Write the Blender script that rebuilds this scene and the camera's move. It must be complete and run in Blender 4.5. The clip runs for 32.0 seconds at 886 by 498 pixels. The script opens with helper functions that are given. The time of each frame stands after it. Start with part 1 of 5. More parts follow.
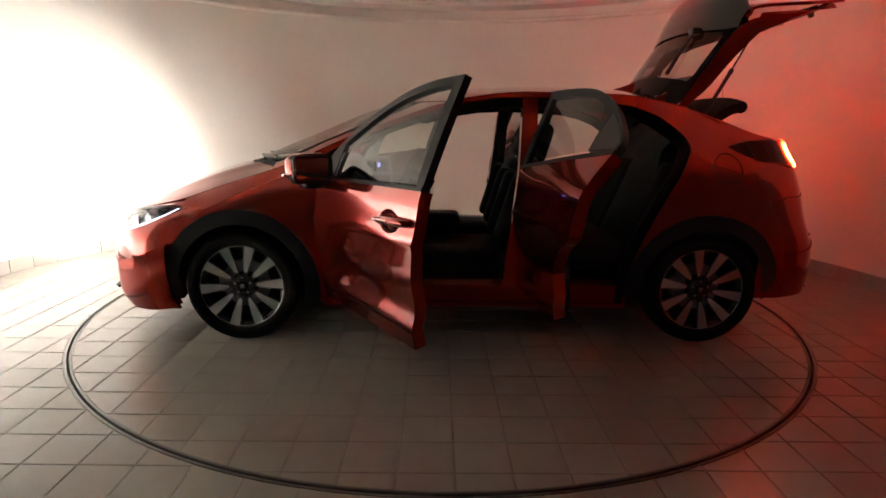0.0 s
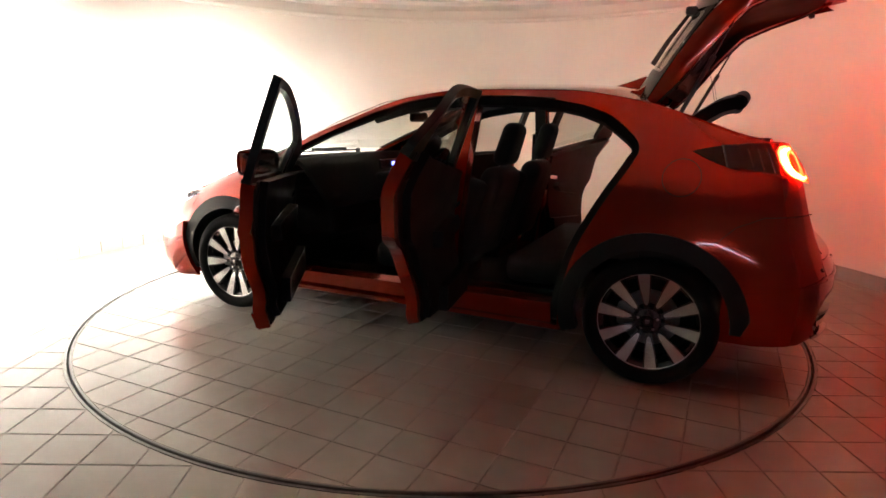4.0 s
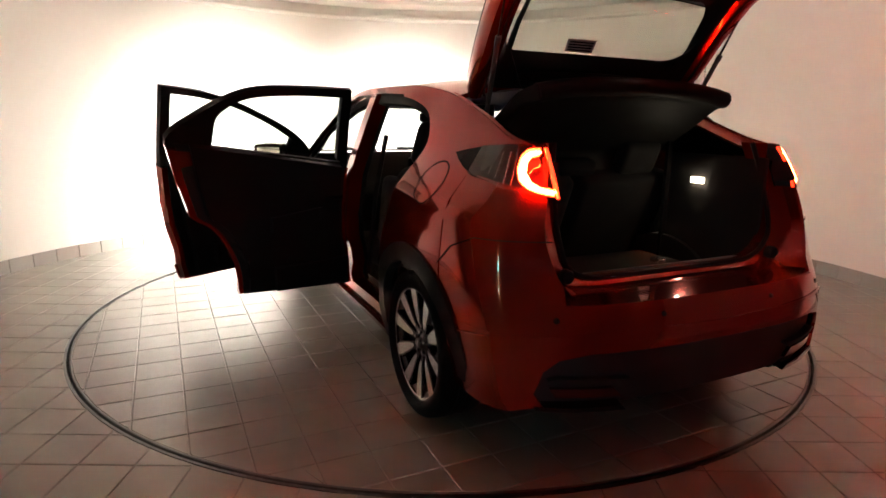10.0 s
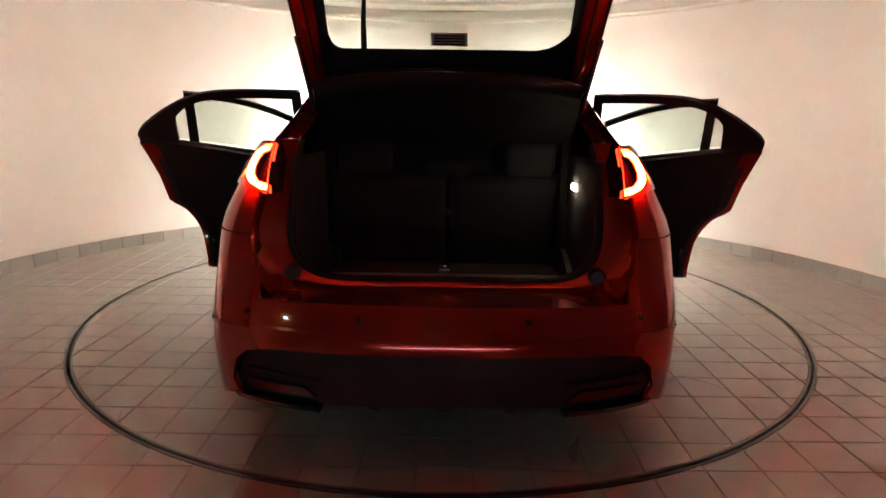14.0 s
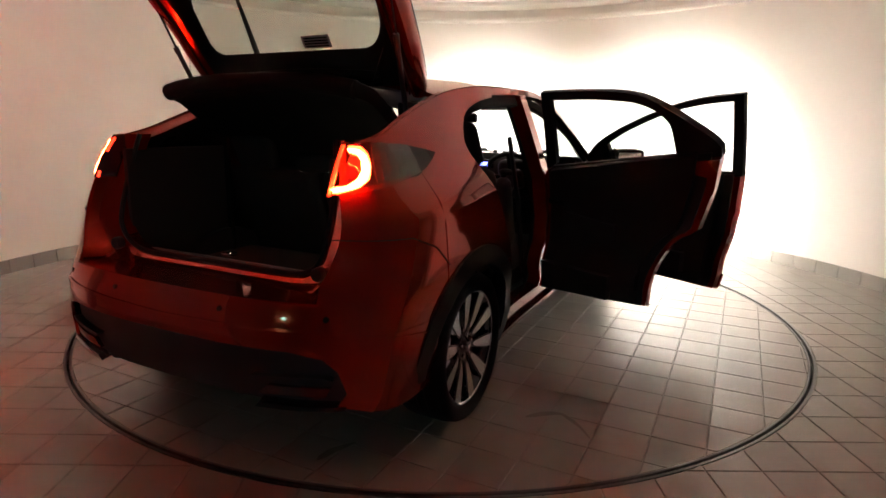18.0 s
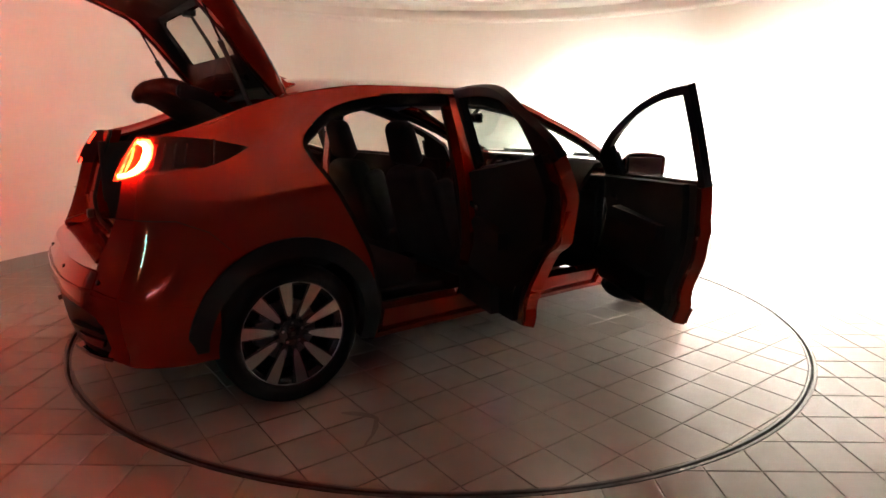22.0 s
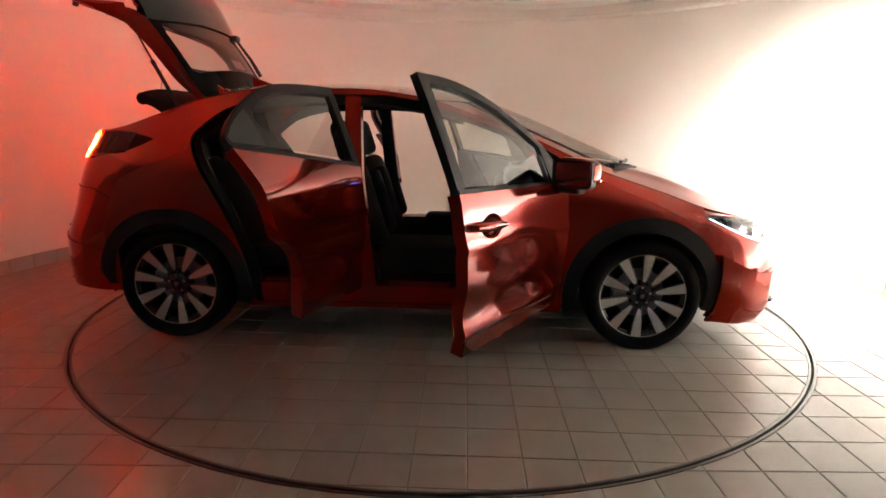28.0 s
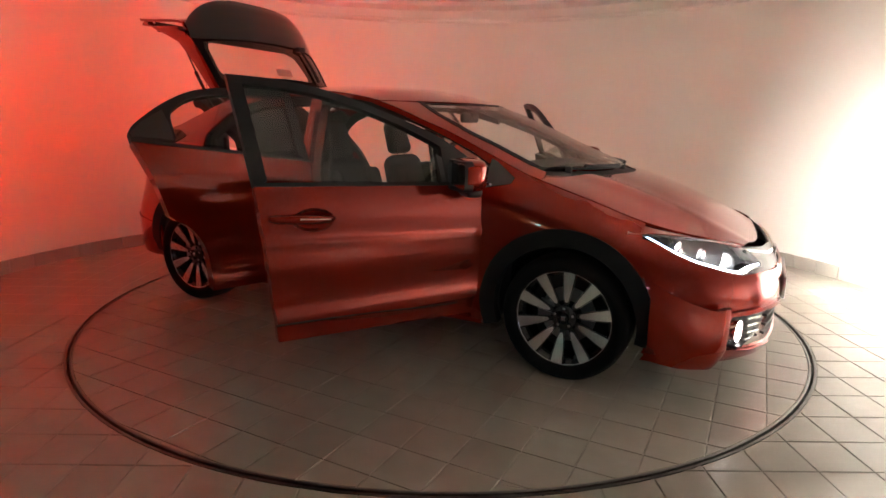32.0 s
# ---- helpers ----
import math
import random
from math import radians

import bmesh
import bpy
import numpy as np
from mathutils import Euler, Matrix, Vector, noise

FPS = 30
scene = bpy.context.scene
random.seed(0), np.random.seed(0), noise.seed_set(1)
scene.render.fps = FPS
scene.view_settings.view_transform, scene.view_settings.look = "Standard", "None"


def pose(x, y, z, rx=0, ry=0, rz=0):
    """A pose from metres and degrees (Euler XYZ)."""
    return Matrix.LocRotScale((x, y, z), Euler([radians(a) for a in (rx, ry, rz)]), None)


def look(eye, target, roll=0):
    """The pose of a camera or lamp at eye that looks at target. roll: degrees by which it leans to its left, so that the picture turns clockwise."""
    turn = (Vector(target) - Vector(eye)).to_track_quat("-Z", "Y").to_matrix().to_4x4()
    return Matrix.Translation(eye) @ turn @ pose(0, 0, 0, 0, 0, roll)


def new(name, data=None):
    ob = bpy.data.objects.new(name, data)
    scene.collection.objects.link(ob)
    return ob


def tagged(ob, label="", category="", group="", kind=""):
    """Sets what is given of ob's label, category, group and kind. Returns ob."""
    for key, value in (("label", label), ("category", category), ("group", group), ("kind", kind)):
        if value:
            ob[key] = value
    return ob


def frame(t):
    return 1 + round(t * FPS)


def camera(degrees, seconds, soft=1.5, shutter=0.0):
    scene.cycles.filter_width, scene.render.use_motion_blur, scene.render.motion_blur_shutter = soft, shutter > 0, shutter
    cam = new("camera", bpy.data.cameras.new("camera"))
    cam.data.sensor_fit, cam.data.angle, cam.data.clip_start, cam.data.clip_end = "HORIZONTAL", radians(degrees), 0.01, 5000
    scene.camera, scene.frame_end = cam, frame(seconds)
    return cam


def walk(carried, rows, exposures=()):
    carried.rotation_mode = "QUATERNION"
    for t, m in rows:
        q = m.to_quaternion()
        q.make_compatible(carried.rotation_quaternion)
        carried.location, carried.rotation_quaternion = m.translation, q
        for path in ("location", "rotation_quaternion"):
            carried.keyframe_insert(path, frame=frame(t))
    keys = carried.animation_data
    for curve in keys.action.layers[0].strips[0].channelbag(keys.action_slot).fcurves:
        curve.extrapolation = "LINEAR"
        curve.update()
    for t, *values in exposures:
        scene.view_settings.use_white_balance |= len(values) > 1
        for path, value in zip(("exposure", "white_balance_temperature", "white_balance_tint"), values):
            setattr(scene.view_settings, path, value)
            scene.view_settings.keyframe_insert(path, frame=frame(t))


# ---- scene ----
LENS = 74.16
EYE = (0.008, -4.007, 1.226)
cam = camera(LENS, 32.0, soft=1.6)
_yaw, _tilt = radians(-0.02), radians(-12.195)
AIM = (EYE[0] + math.sin(_yaw) * math.cos(_tilt), EYE[1] + math.cos(_yaw) * math.cos(_tilt), EYE[2] + math.sin(_tilt))
walk(cam, [(0.0, look(EYE, AIM, 0.832)), (32.0, look(EYE, AIM, 0.832))], [(0.0, 0.77), (1.0, 1.02), (3.0, 1.67), (7.0, 1.57), (13.0, 1.57), (14.0, 1.85), (17.0, 1.47), (19.0, 1.32), (22.0, 1.72), (25.0, 1.72), (28.0, 1.47), (30.0, 0.87), (31.0, 1.32), (32.0, 1.80)])

# the turntable's turn: degrees at the start and degrees a second
TURN_0, TURN_RATE = 180.86, -6.5295
TABLE_R = 2.257
ROOM_C, ROOM_R = (-0.052, -0.255), 3.482
OFF = Vector((-0.169, -0.032, 0.0))

# ---- world ----
world = bpy.data.worlds.new("world")
scene.world = world
world.use_nodes = True
_bg = world.node_tree.nodes["Background"]
_bg.inputs["Color"].default_value = (0.6, 0.7, 0.8, 1)
_bg.inputs["Strength"].default_value = 0.02

HEAD_POWER = 1300000.0
SPREAD_POWER = 720000.0
WIDE_FILL_POWER = 38000.0
FOG_POWER = 26000.0
TAIL_POWER = 430.0


# ---- materials ----
def nodes_of(m):
    m.use_nodes = True
    nt = m.node_tree
    return nt, nt.nodes["Principled BSDF"]


def surface(name, color, rough=0.5, metal=0.0, var=0.12, scale=4.0, fine=60.0, bump=0.0, coat=0.0, island=0.0, spec=0.5,
            flake=0.0, rough_var=0.1, soft=False, edge=None):
    """Principled material with colour variation at two scales, gloss variation and fine relief."""
    m = bpy.data.materials.new(name)
    nt, p = nodes_of(m)
    tc = nt.nodes.new("ShaderNodeTexCoord")
    n1 = nt.nodes.new("ShaderNodeTexNoise")
    n1.inputs["Scale"].default_value, n1.inputs["Detail"].default_value = scale, (1 if soft else 5)
    n2 = nt.nodes.new("ShaderNodeTexNoise")
    n2.inputs["Scale"].default_value, n2.inputs["Detail"].default_value = fine, 3
    where = tc.outputs["Object"]
    if island:
        oi = nt.nodes.new("ShaderNodeObjectInfo")
        sh = nt.nodes.new("ShaderNodeVectorMath")
        sh.operation = "MULTIPLY_ADD"
        nt.links.new(oi.outputs["Random"], sh.inputs[0])
        sh.inputs[1].default_value = (37.0, 23.0, 11.0)
        nt.links.new(where, sh.inputs[2])
        where = sh.outputs["Vector"]
    for n in (n1, n2):
        nt.links.new(where, n.inputs["Vector"])
    mix = nt.nodes.new("ShaderNodeMath")
    mix.operation = "MULTIPLY_ADD"
    nt.links.new(n2.outputs["Fac"], mix.inputs[0])
    mix.inputs[1].default_value = 0.5
    nt.links.new(n1.outputs["Fac"], mix.inputs[2])
    last = mix
    if island:
        ge = nt.nodes.new("ShaderNodeNewGeometry")
        ad = nt.nodes.new("ShaderNodeMath")
        ad.operation = "ADD"
        nt.links.new(oi.outputs["Random"], ad.inputs[0])
        nt.links.new(ge.outputs["Random Per Island"], ad.inputs[1])
        fr = nt.nodes.new("ShaderNodeMath")
        fr.operation = "FRACT"
        nt.links.new(ad.outputs[0], fr.inputs[0])
        ml = nt.nodes.new("ShaderNodeMath")
        ml.operation = "MULTIPLY_ADD"
        nt.links.new(fr.outputs[0], ml.inputs[0])
        ml.inputs[1].default_value = island
        nt.links.new(mix.outputs[0], ml.inputs[2])
        last = ml
    rng = nt.nodes.new("ShaderNodeMapRange")
    rng.inputs["From Min"].default_value, rng.inputs["From Max"].default_value = 0.35, 1.15 + island
    rng.inputs["To Min"].default_value, rng.inputs["To Max"].default_value = 1 - var, 1 + var
    nt.links.new(last.outputs[0], rng.inputs["Value"])
    vm = nt.nodes.new("ShaderNodeVectorMath")
    vm.operation = "SCALE"
    vm.inputs[0].default_value = color
    nt.links.new(rng.outputs["Result"], vm.inputs["Scale"])
    nt.links.new(vm.outputs["Vector"], p.inputs["Base Color"])
    r2 = nt.nodes.new("ShaderNodeMapRange")
    r2.inputs["From Min"].default_value, r2.inputs["From Max"].default_value = 0.3, 0.7
    r2.inputs["To Min"].default_value = max(0.02, rough * (1 - rough_var))
    r2.inputs["To Max"].default_value = min(1.0, rough * (1 + rough_var))
    nt.links.new(n1.outputs["Fac"], r2.inputs["Value"])
    nt.links.new(r2.outputs["Result"], p.inputs["Roughness"])
    p.inputs["Metallic"].default_value = metal
    p.inputs["Specular IOR Level"].default_value = spec
    if edge:
        p.inputs["Specular Tint"].default_value = (*edge, 1)
    if coat:
        p.inputs["Coat Weight"].default_value, p.inputs["Coat Roughness"].default_value = coat, 0.04
    if bump or flake:
        b = nt.nodes.new("ShaderNodeBump")
        b.inputs["Strength"].default_value, b.inputs["Distance"].default_value = bump or flake, 0.002
        nt.links.new(n2.outputs["Fac"], b.inputs["Height"])
        nt.links.new(b.outputs["Normal"], p.inputs["Normal"])
    return m


def glow(name, color, power):
    m = bpy.data.materials.new(name)
    nt, p = nodes_of(m)
    p.inputs["Base Color"].default_value = (0.6, 0.6, 0.6, 1)
    p.inputs["Emission Color"].default_value = (*color, 1)
    p.inputs["Emission Strength"].default_value = power
    return m


def glazing(name, tint, gloss=0.06):
    """Thin glass: see-through with a mirror-like share that grows at grazing angles."""
    m = bpy.data.materials.new(name)
    m.use_nodes = True
    nt = m.node_tree
    nt.nodes.clear()
    out = nt.nodes.new("ShaderNodeOutputMaterial")
    tr = nt.nodes.new("ShaderNodeBsdfTransparent")
    tr.inputs["Color"].default_value = (*tint, 1)
    gl = nt.nodes.new("ShaderNodeBsdfGlossy")
    gl.inputs["Roughness"].default_value = 0.01
    lw = nt.nodes.new("ShaderNodeLayerWeight")
    lw.inputs["Blend"].default_value = 0.5
    pw = nt.nodes.new("ShaderNodeMath")
    pw.operation = "POWER"
    nt.links.new(lw.outputs["Facing"], pw.inputs[0])
    pw.inputs[1].default_value = 3.6
    fr = nt.nodes.new("ShaderNodeMath")
    fr.operation = "MULTIPLY_ADD"
    nt.links.new(pw.outputs[0], fr.inputs[0])
    fr.inputs[1].default_value, fr.inputs[2].default_value = 0.88, gloss
    mx = nt.nodes.new("ShaderNodeMixShader")
    nt.links.new(fr.outputs[0], mx.inputs["Fac"])
    nt.links.new(tr.outputs[0], mx.inputs[1])
    nt.links.new(gl.outputs[0], mx.inputs[2])
    nt.links.new(mx.outputs[0], out.inputs["Surface"])
    return m


M_WALL = surface("wall_plaster", (0.86, 0.815, 0.745), 0.75, var=0.025, scale=1.3, fine=90, bump=0.04)
M_CEIL = surface("ceiling_plaster", (0.85, 0.81, 0.74), 0.8, var=0.025, scale=1.5, fine=70, bump=0.04)
M_TILE = surface("floor_tile", (0.31, 0.282, 0.243), 0.27, var=0.07, scale=9.0, fine=140, bump=0.04, island=0.12, rough_var=0.0, soft=True)
M_BASE = surface("skirting_tile", (0.33, 0.30, 0.26), 0.4, var=0.1, scale=3, fine=90, bump=0.06, island=0.25)
M_GROUT = surface("grout", (0.265, 0.239, 0.206), 0.9, var=0.25, scale=2.0, fine=150, bump=0.3)
M_DIRT = surface("dirt", (0.15, 0.125, 0.10), 0.6, var=0.3, scale=14, fine=90, bump=0.1)
M_RING = surface("steel_ring", (0.12, 0.112, 0.105), 0.42, metal=1.0, var=0.2, scale=6, fine=200)
# near black for joints, and for shade put into grooves and wheel wells
M_GAP_SHADE = surface("gap_and_shade", (0.012, 0.011, 0.01), 0.9, var=0.2)
M_PAINT = surface("metallic_paint", (0.33, 0.0195, 0.0065), 0.15, metal=0.62, var=0.03, scale=2, fine=1500, coat=1.0, rough_var=0.0, soft=True, edge=(0.6, 0.13, 0.07))
M_BLACK = surface("black_plastic", (0.018, 0.018, 0.019), 0.45, var=0.2, scale=5, fine=400, bump=0.1)
M_GLOSSBLACK = surface("gloss_black", (0.008, 0.008, 0.009), 0.08, var=0.1, coat=1.0)
M_CLAD = surface("grey_cladding", (0.009, 0.009, 0.0095), 0.6, var=0.15, scale=5, fine=500, bump=0.12, spec=0.3)
M_RUBBER = surface("tyre_rubber", (0.010, 0.0098, 0.0095), 0.75, var=0.25, scale=7, fine=220, bump=0.15, spec=0.15)
M_SEAL = surface("rubber_seal", (0.008, 0.008, 0.008), 0.5, var=0.2, spec=0.3)
M_ALLOY = surface("machined_alloy", (0.72, 0.72, 0.73), 0.24, metal=1.0, var=0.06, scale=8, fine=300)
M_RIMBLACK = surface("black_rim", (0.012, 0.012, 0.013), 0.25, var=0.2, coat=0.6)
M_STEEL = surface("brushed_steel", (0.55, 0.55, 0.56), 0.25, metal=1.0, var=0.1)
M_DISC = surface("brake_disc", (0.30, 0.29, 0.28), 0.35, metal=1.0, var=0.2, scale=10)
M_TRIM = surface("dark_trim", (0.009, 0.0086, 0.0083), 0.6, var=0.2, scale=5, fine=300, bump=0.15, spec=0.16)
M_FABRIC = surface("seat_fabric", (0.013, 0.0126, 0.0122), 0.9, var=0.3, scale=8, fine=400, bump=0.4)
M_CARPET = surface("boot_carpet", (0.025, 0.023, 0.022), 0.95, var=0.3, scale=9, fine=500, bump=0.5)
M_GREYTRIM = surface("grey_trim", (0.26, 0.25, 0.235), 0.5, var=0.12, scale=6, fine=200)
M_CHROME = surface("chrome", (0.75, 0.75, 0.76), 0.08, metal=1.0, var=0.03)
M_MIRROR = surface("mirror_glass", (0.85, 0.86, 0.87), 0.02, metal=1.0, var=0.01)
M_LINING = surface("headlining", (0.20, 0.19, 0.175), 0.9, var=0.1, scale=5, fine=300, bump=0.2)
M_LAMPBLACK = surface("lamp_black", (0.009, 0.008, 0.008), 0.25, var=0.1, spec=0.08)
M_LAMPGREY = surface("lamp_grey", (0.05, 0.052, 0.056), 0.3, metal=0.6, var=0.1)
M_REDLENS = surface("dark_red_lens", (0.05, 0.004, 0.004), 0.08, var=0.1, coat=1.0)
M_PAPER = surface("paper_sticker", (0.62, 0.40, 0.38), 0.6, var=0.1, scale=20)
M_GLASS = glazing("clear_glass", (0.80, 0.86, 0.83))
M_PRIVACY = glazing("tinted_glass", (0.62, 0.68, 0.64))
M_LENS = glazing("lamp_lens", (0.96, 0.96, 0.97), 0.05)
M_HEAD = glow("headlamp_light", (1.0, 0.96, 0.895), HEAD_POWER)
M_SPREAD = glow("spread_light", (1.0, 0.96, 0.895), SPREAD_POWER)
M_FOG = glow("fog_light", (1.0, 0.95, 0.86), FOG_POWER)
# extra wide emitter in each headlamp, added to brighten the back wall
M_WIDE_FILL = glow("wide_fill_light", (1.0, 0.96, 0.895), WIDE_FILL_POWER)
M_FOGLENS = glow("fog_lens", (1.0, 0.95, 0.88), 9.0)
M_DRL = glow("running_light", (0.60, 0.75, 1.0), 3.0)
M_TAIL = glow("tail_light", (1.0, 0.038, 0.005), TAIL_POWER)
M_TAILEDGE = glow("tail_light_edge", (1.0, 0.02, 0.005), 8.0)
M_TAILDIM = glow("tail_light_dim", (1.0, 0.02, 0.004), 2.2)
M_BOOTLAMP = glow("boot_light", (1.0, 0.84, 0.60), 14.0)
M_DISPLAY = glow("blue_display", (0.12, 0.16, 1.0), 3.0)
M_DAYLIGHT = glow("daylight_slit", (0.70, 0.76, 1.0), 16.0)
M_HALL = surface("hall_paint", (0.40, 0.372, 0.345), 0.7, var=0.2, scale=1.5, fine=60, bump=0.05)
M_PANEL = glow("teal_panel", (0.25, 1.0, 0.95), 14.0)
M_TEAL = glow("teal_display", (0.25, 0.8, 0.8), 1.2)


# ---- mesh helpers ----
def finish(name, bm, mats, angle=40.0, smooth=True):
    me = bpy.data.meshes.new(name)
    bmesh.ops.recalc_face_normals(bm, faces=bm.faces) if name.startswith("closed") else None
    bm.to_mesh(me)
    bm.free()
    for m in (mats if isinstance(mats, (list, tuple)) else [mats]):
        me.materials.append(m)
    if smooth:
        me.polygons.foreach_set("use_smooth", [True] * len(me.polygons))
        me.set_sharp_from_angle(angle=radians(angle))
    return me


def part(name, bm, mats, parent=None, label="", at=None, angle=40.0):
    ob = new(name, finish(name, bm, mats, angle))
    if parent is not None:
        ob.parent = parent
    if at is not None:
        ob.matrix_basis = at
    if label:
        ob["label"] = label
    return ob


def spline(*pts):
    """Smooth curve through (x, value) points, without overshoot."""
    pts = sorted(pts)
    xs, ys = np.array([p[0] for p in pts], float), np.array([p[1] for p in pts], float)
    h, d = np.diff(xs), np.diff(ys) / np.diff(xs)
    m = np.zeros(len(xs))
    m[0], m[-1] = d[0], d[-1]
    for i in range(1, len(xs) - 1):
        if d[i - 1] * d[i] > 0:
            w1, w2 = 2 * h[i] + h[i - 1], h[i] + 2 * h[i - 1]
            m[i] = (w1 + w2) / (w1 / d[i - 1] + w2 / d[i])

    def f(x):
        x = min(max(x, xs[0]), xs[-1])
        i = min(int(np.searchsorted(xs, x, side="right")) - 1, len(xs) - 2)
        t = (x - xs[i]) / h[i]
        return float((1 + 2 * t) * (1 - t) ** 2 * ys[i] + t * (1 - t) ** 2 * h[i] * m[i]
                     + t * t * (3 - 2 * t) * ys[i + 1] + t * t * (t - 1) * h[i] * m[i + 1])
    return f


def rounded(pts, n=4, closed=False):
    """Catmull-Rom through 2D points."""
    out, k = [], len(pts)
    rng = range(k) if closed else range(k - 1)
    for i in rng:
        p0 = pts[(i - 1) % k] if closed or i > 0 else pts[0]
        p1, p2 = pts[i], pts[(i + 1) % k]
        p3 = pts[(i + 2) % k] if closed or i + 2 < k else pts[-1]
        for j in range(n):
            t = j / n
            out.append(tuple(0.5 * (2 * b + (c - a) * t + (2 * a - 5 * b + 4 * c - d) * t * t + (3 * b - a - 3 * c + d) * t ** 3)
                             for a, b, c, d in zip(p0, p1, p2, p3)))
    if not closed:
        out.append(tuple(pts[-1]))
    return out


def arc(cx, cz, r, a0, a1, n=18):
    return [(cx + r * math.cos(radians(a0 + (a1 - a0) * i / n)), cz + r * math.sin(radians(a0 + (a1 - a0) * i / n))) for i in range(n + 1)]


def thicken(bm, t):
    """Gives an open sheet the thickness t, against its normals."""
    bm.normal_update()
    vs, fs = list(bm.verts), list(bm.faces)
    edges = [e for e in bm.edges if len(e.link_faces) == 1]
    low = {v: bm.verts.new(v.co - v.normal * t) for v in vs}
    for e in edges:
        a, b = e.link_loops[0].vert, e.link_loops[0].link_loop_next.vert
        bm.faces.new((b, a, low[a], low[b]))
    for f in fs:
        bm.faces.new([low[v] for v in reversed(f.verts)])
    return bm


def sheet(poly, fn, step=0.08, thick=0.0, flip=False):
    """A flat outline (u, v), cut into cells, bent by fn(u, v) into space and thickened."""
    bm = bmesh.new()
    vs = [bm.verts.new((u, 0, v)) for u, v in poly]
    bm.faces.new(vs)
    us, ws = [p[0] for p in poly], [p[1] for p in poly]
    for axis, lo, hi in ((0, min(us), max(us)), (2, min(ws), max(ws))):
        n = max(1, int((hi - lo) / step))
        for i in range(1, n):
            c = [0, 0, 0]
            c[axis] = lo + (hi - lo) * i / n + 0.00013
            no = [0, 0, 0]
            no[axis] = 1
            bmesh.ops.bisect_plane(bm, geom=bm.verts[:] + bm.edges[:] + bm.faces[:], dist=1e-5, plane_co=c, plane_no=no)
    for v in bm.verts:
        v.co = Vector(fn(v.co.x, v.co.z))
    if flip:
        bmesh.ops.reverse_faces(bm, faces=bm.faces)
    if thick:
        thicken(bm, thick)
    return bm


def grid(fn, nu, nv, thick=0.0, flip=False):
    bm = bmesh.new()
    vs = [[bm.verts.new(Vector(fn(i / nu, j / nv))) for j in range(nv + 1)] for i in range(nu + 1)]
    for i in range(nu):
        for j in range(nv):
            q = (vs[i][j], vs[i + 1][j], vs[i + 1][j + 1], vs[i][j + 1])
            bm.faces.new(q[::-1] if flip else q)
    if thick:
        thicken(bm, thick)
    return bm


def box(bm, x0, x1, y0, y1, z0, z1, bevel=0.0, m=None, seg=2):
    r = bmesh.ops.create_cube(bm, size=1.0)
    vs = r["verts"]
    for v in vs:
        v.co = Vector(((x0 + x1) / 2 + v.co.x * (x1 - x0), (y0 + y1) / 2 + v.co.y * (y1 - y0), (z0 + z1) / 2 + v.co.z * (z1 - z0)))
    if bevel:
        es = {e for v in vs for e in v.link_edges}
        r = bmesh.ops.bevel(bm, geom=list(es), offset=bevel, segments=seg, affect="EDGES", profile=0.5)
        vs = list({v for f in r["faces"] for v in f.verts} | {v for v in vs if v.is_valid})
    if m is not None:
        bmesh.ops.transform(bm, matrix=m, verts=vs)
    return bm


def tube(bm, pts, r, n=8, cap=True):
    """A round bar along 3D points; r is a number or a list."""
    rings, pts = [], [Vector(p) for p in pts]
    up = Vector((0.03, 0.02, 1))
    for i, p in enumerate(pts):
        d = (pts[min(i + 1, len(pts) - 1)] - pts[max(i - 1, 0)]).normalized()
        a = d.cross(up)
        if a.length < 0.05:
            a = d.cross(Vector((1, 0, 0)))
        a.normalize()
        b = d.cross(a)
        rr = r[i] if isinstance(r, (list, tuple)) else r
        rings.append([bm.verts.new(p + (a * math.cos(2 * math.pi * k / n) + b * math.sin(2 * math.pi * k / n)) * rr) for k in range(n)])
    for p, q in zip(rings, rings[1:]):
        for k in range(n):
            bm.faces.new((p[k], q[k], q[(k + 1) % n], p[(k + 1) % n]))
    if cap:
        bm.faces.new(rings[0])
        bm.faces.new(rings[-1][::-1])
    return bm


def lathe(bm, prof, n=48, axis="Z", m=None, a0=0.0, a1=360.0):
    """Turns a profile (radius, height) round an axis."""
    full = abs(a1 - a0) >= 359.9
    k = n if full else n + 1
    rows = []
    for i in range(k):
        a = radians(a0 + (a1 - a0) * i / n)
        row = []
        for r, h in prof:
            co = (r * math.cos(a), r * math.sin(a), h) if axis == "Z" else (r * math.cos(a), h, r * math.sin(a))
            row.append(bm.verts.new(m @ Vector(co) if m else co))
        rows.append(row)
    for i in range(n):
        p, q = rows[i], rows[(i + 1) % k]
        for j in range(len(prof) - 1):
            f = (p[j], q[j], q[j + 1], p[j + 1])
            bm.faces.new(f if axis == "Z" else f[::-1])
    return bm


# ---- room ----
def ring_mesh(prof, n=144, a0=0.0, a1=360.0):
    return lathe(bmesh.new(), prof, n, "Z", Matrix.Translation((ROOM_C[0], ROOM_C[1], 0)), a0, a1)


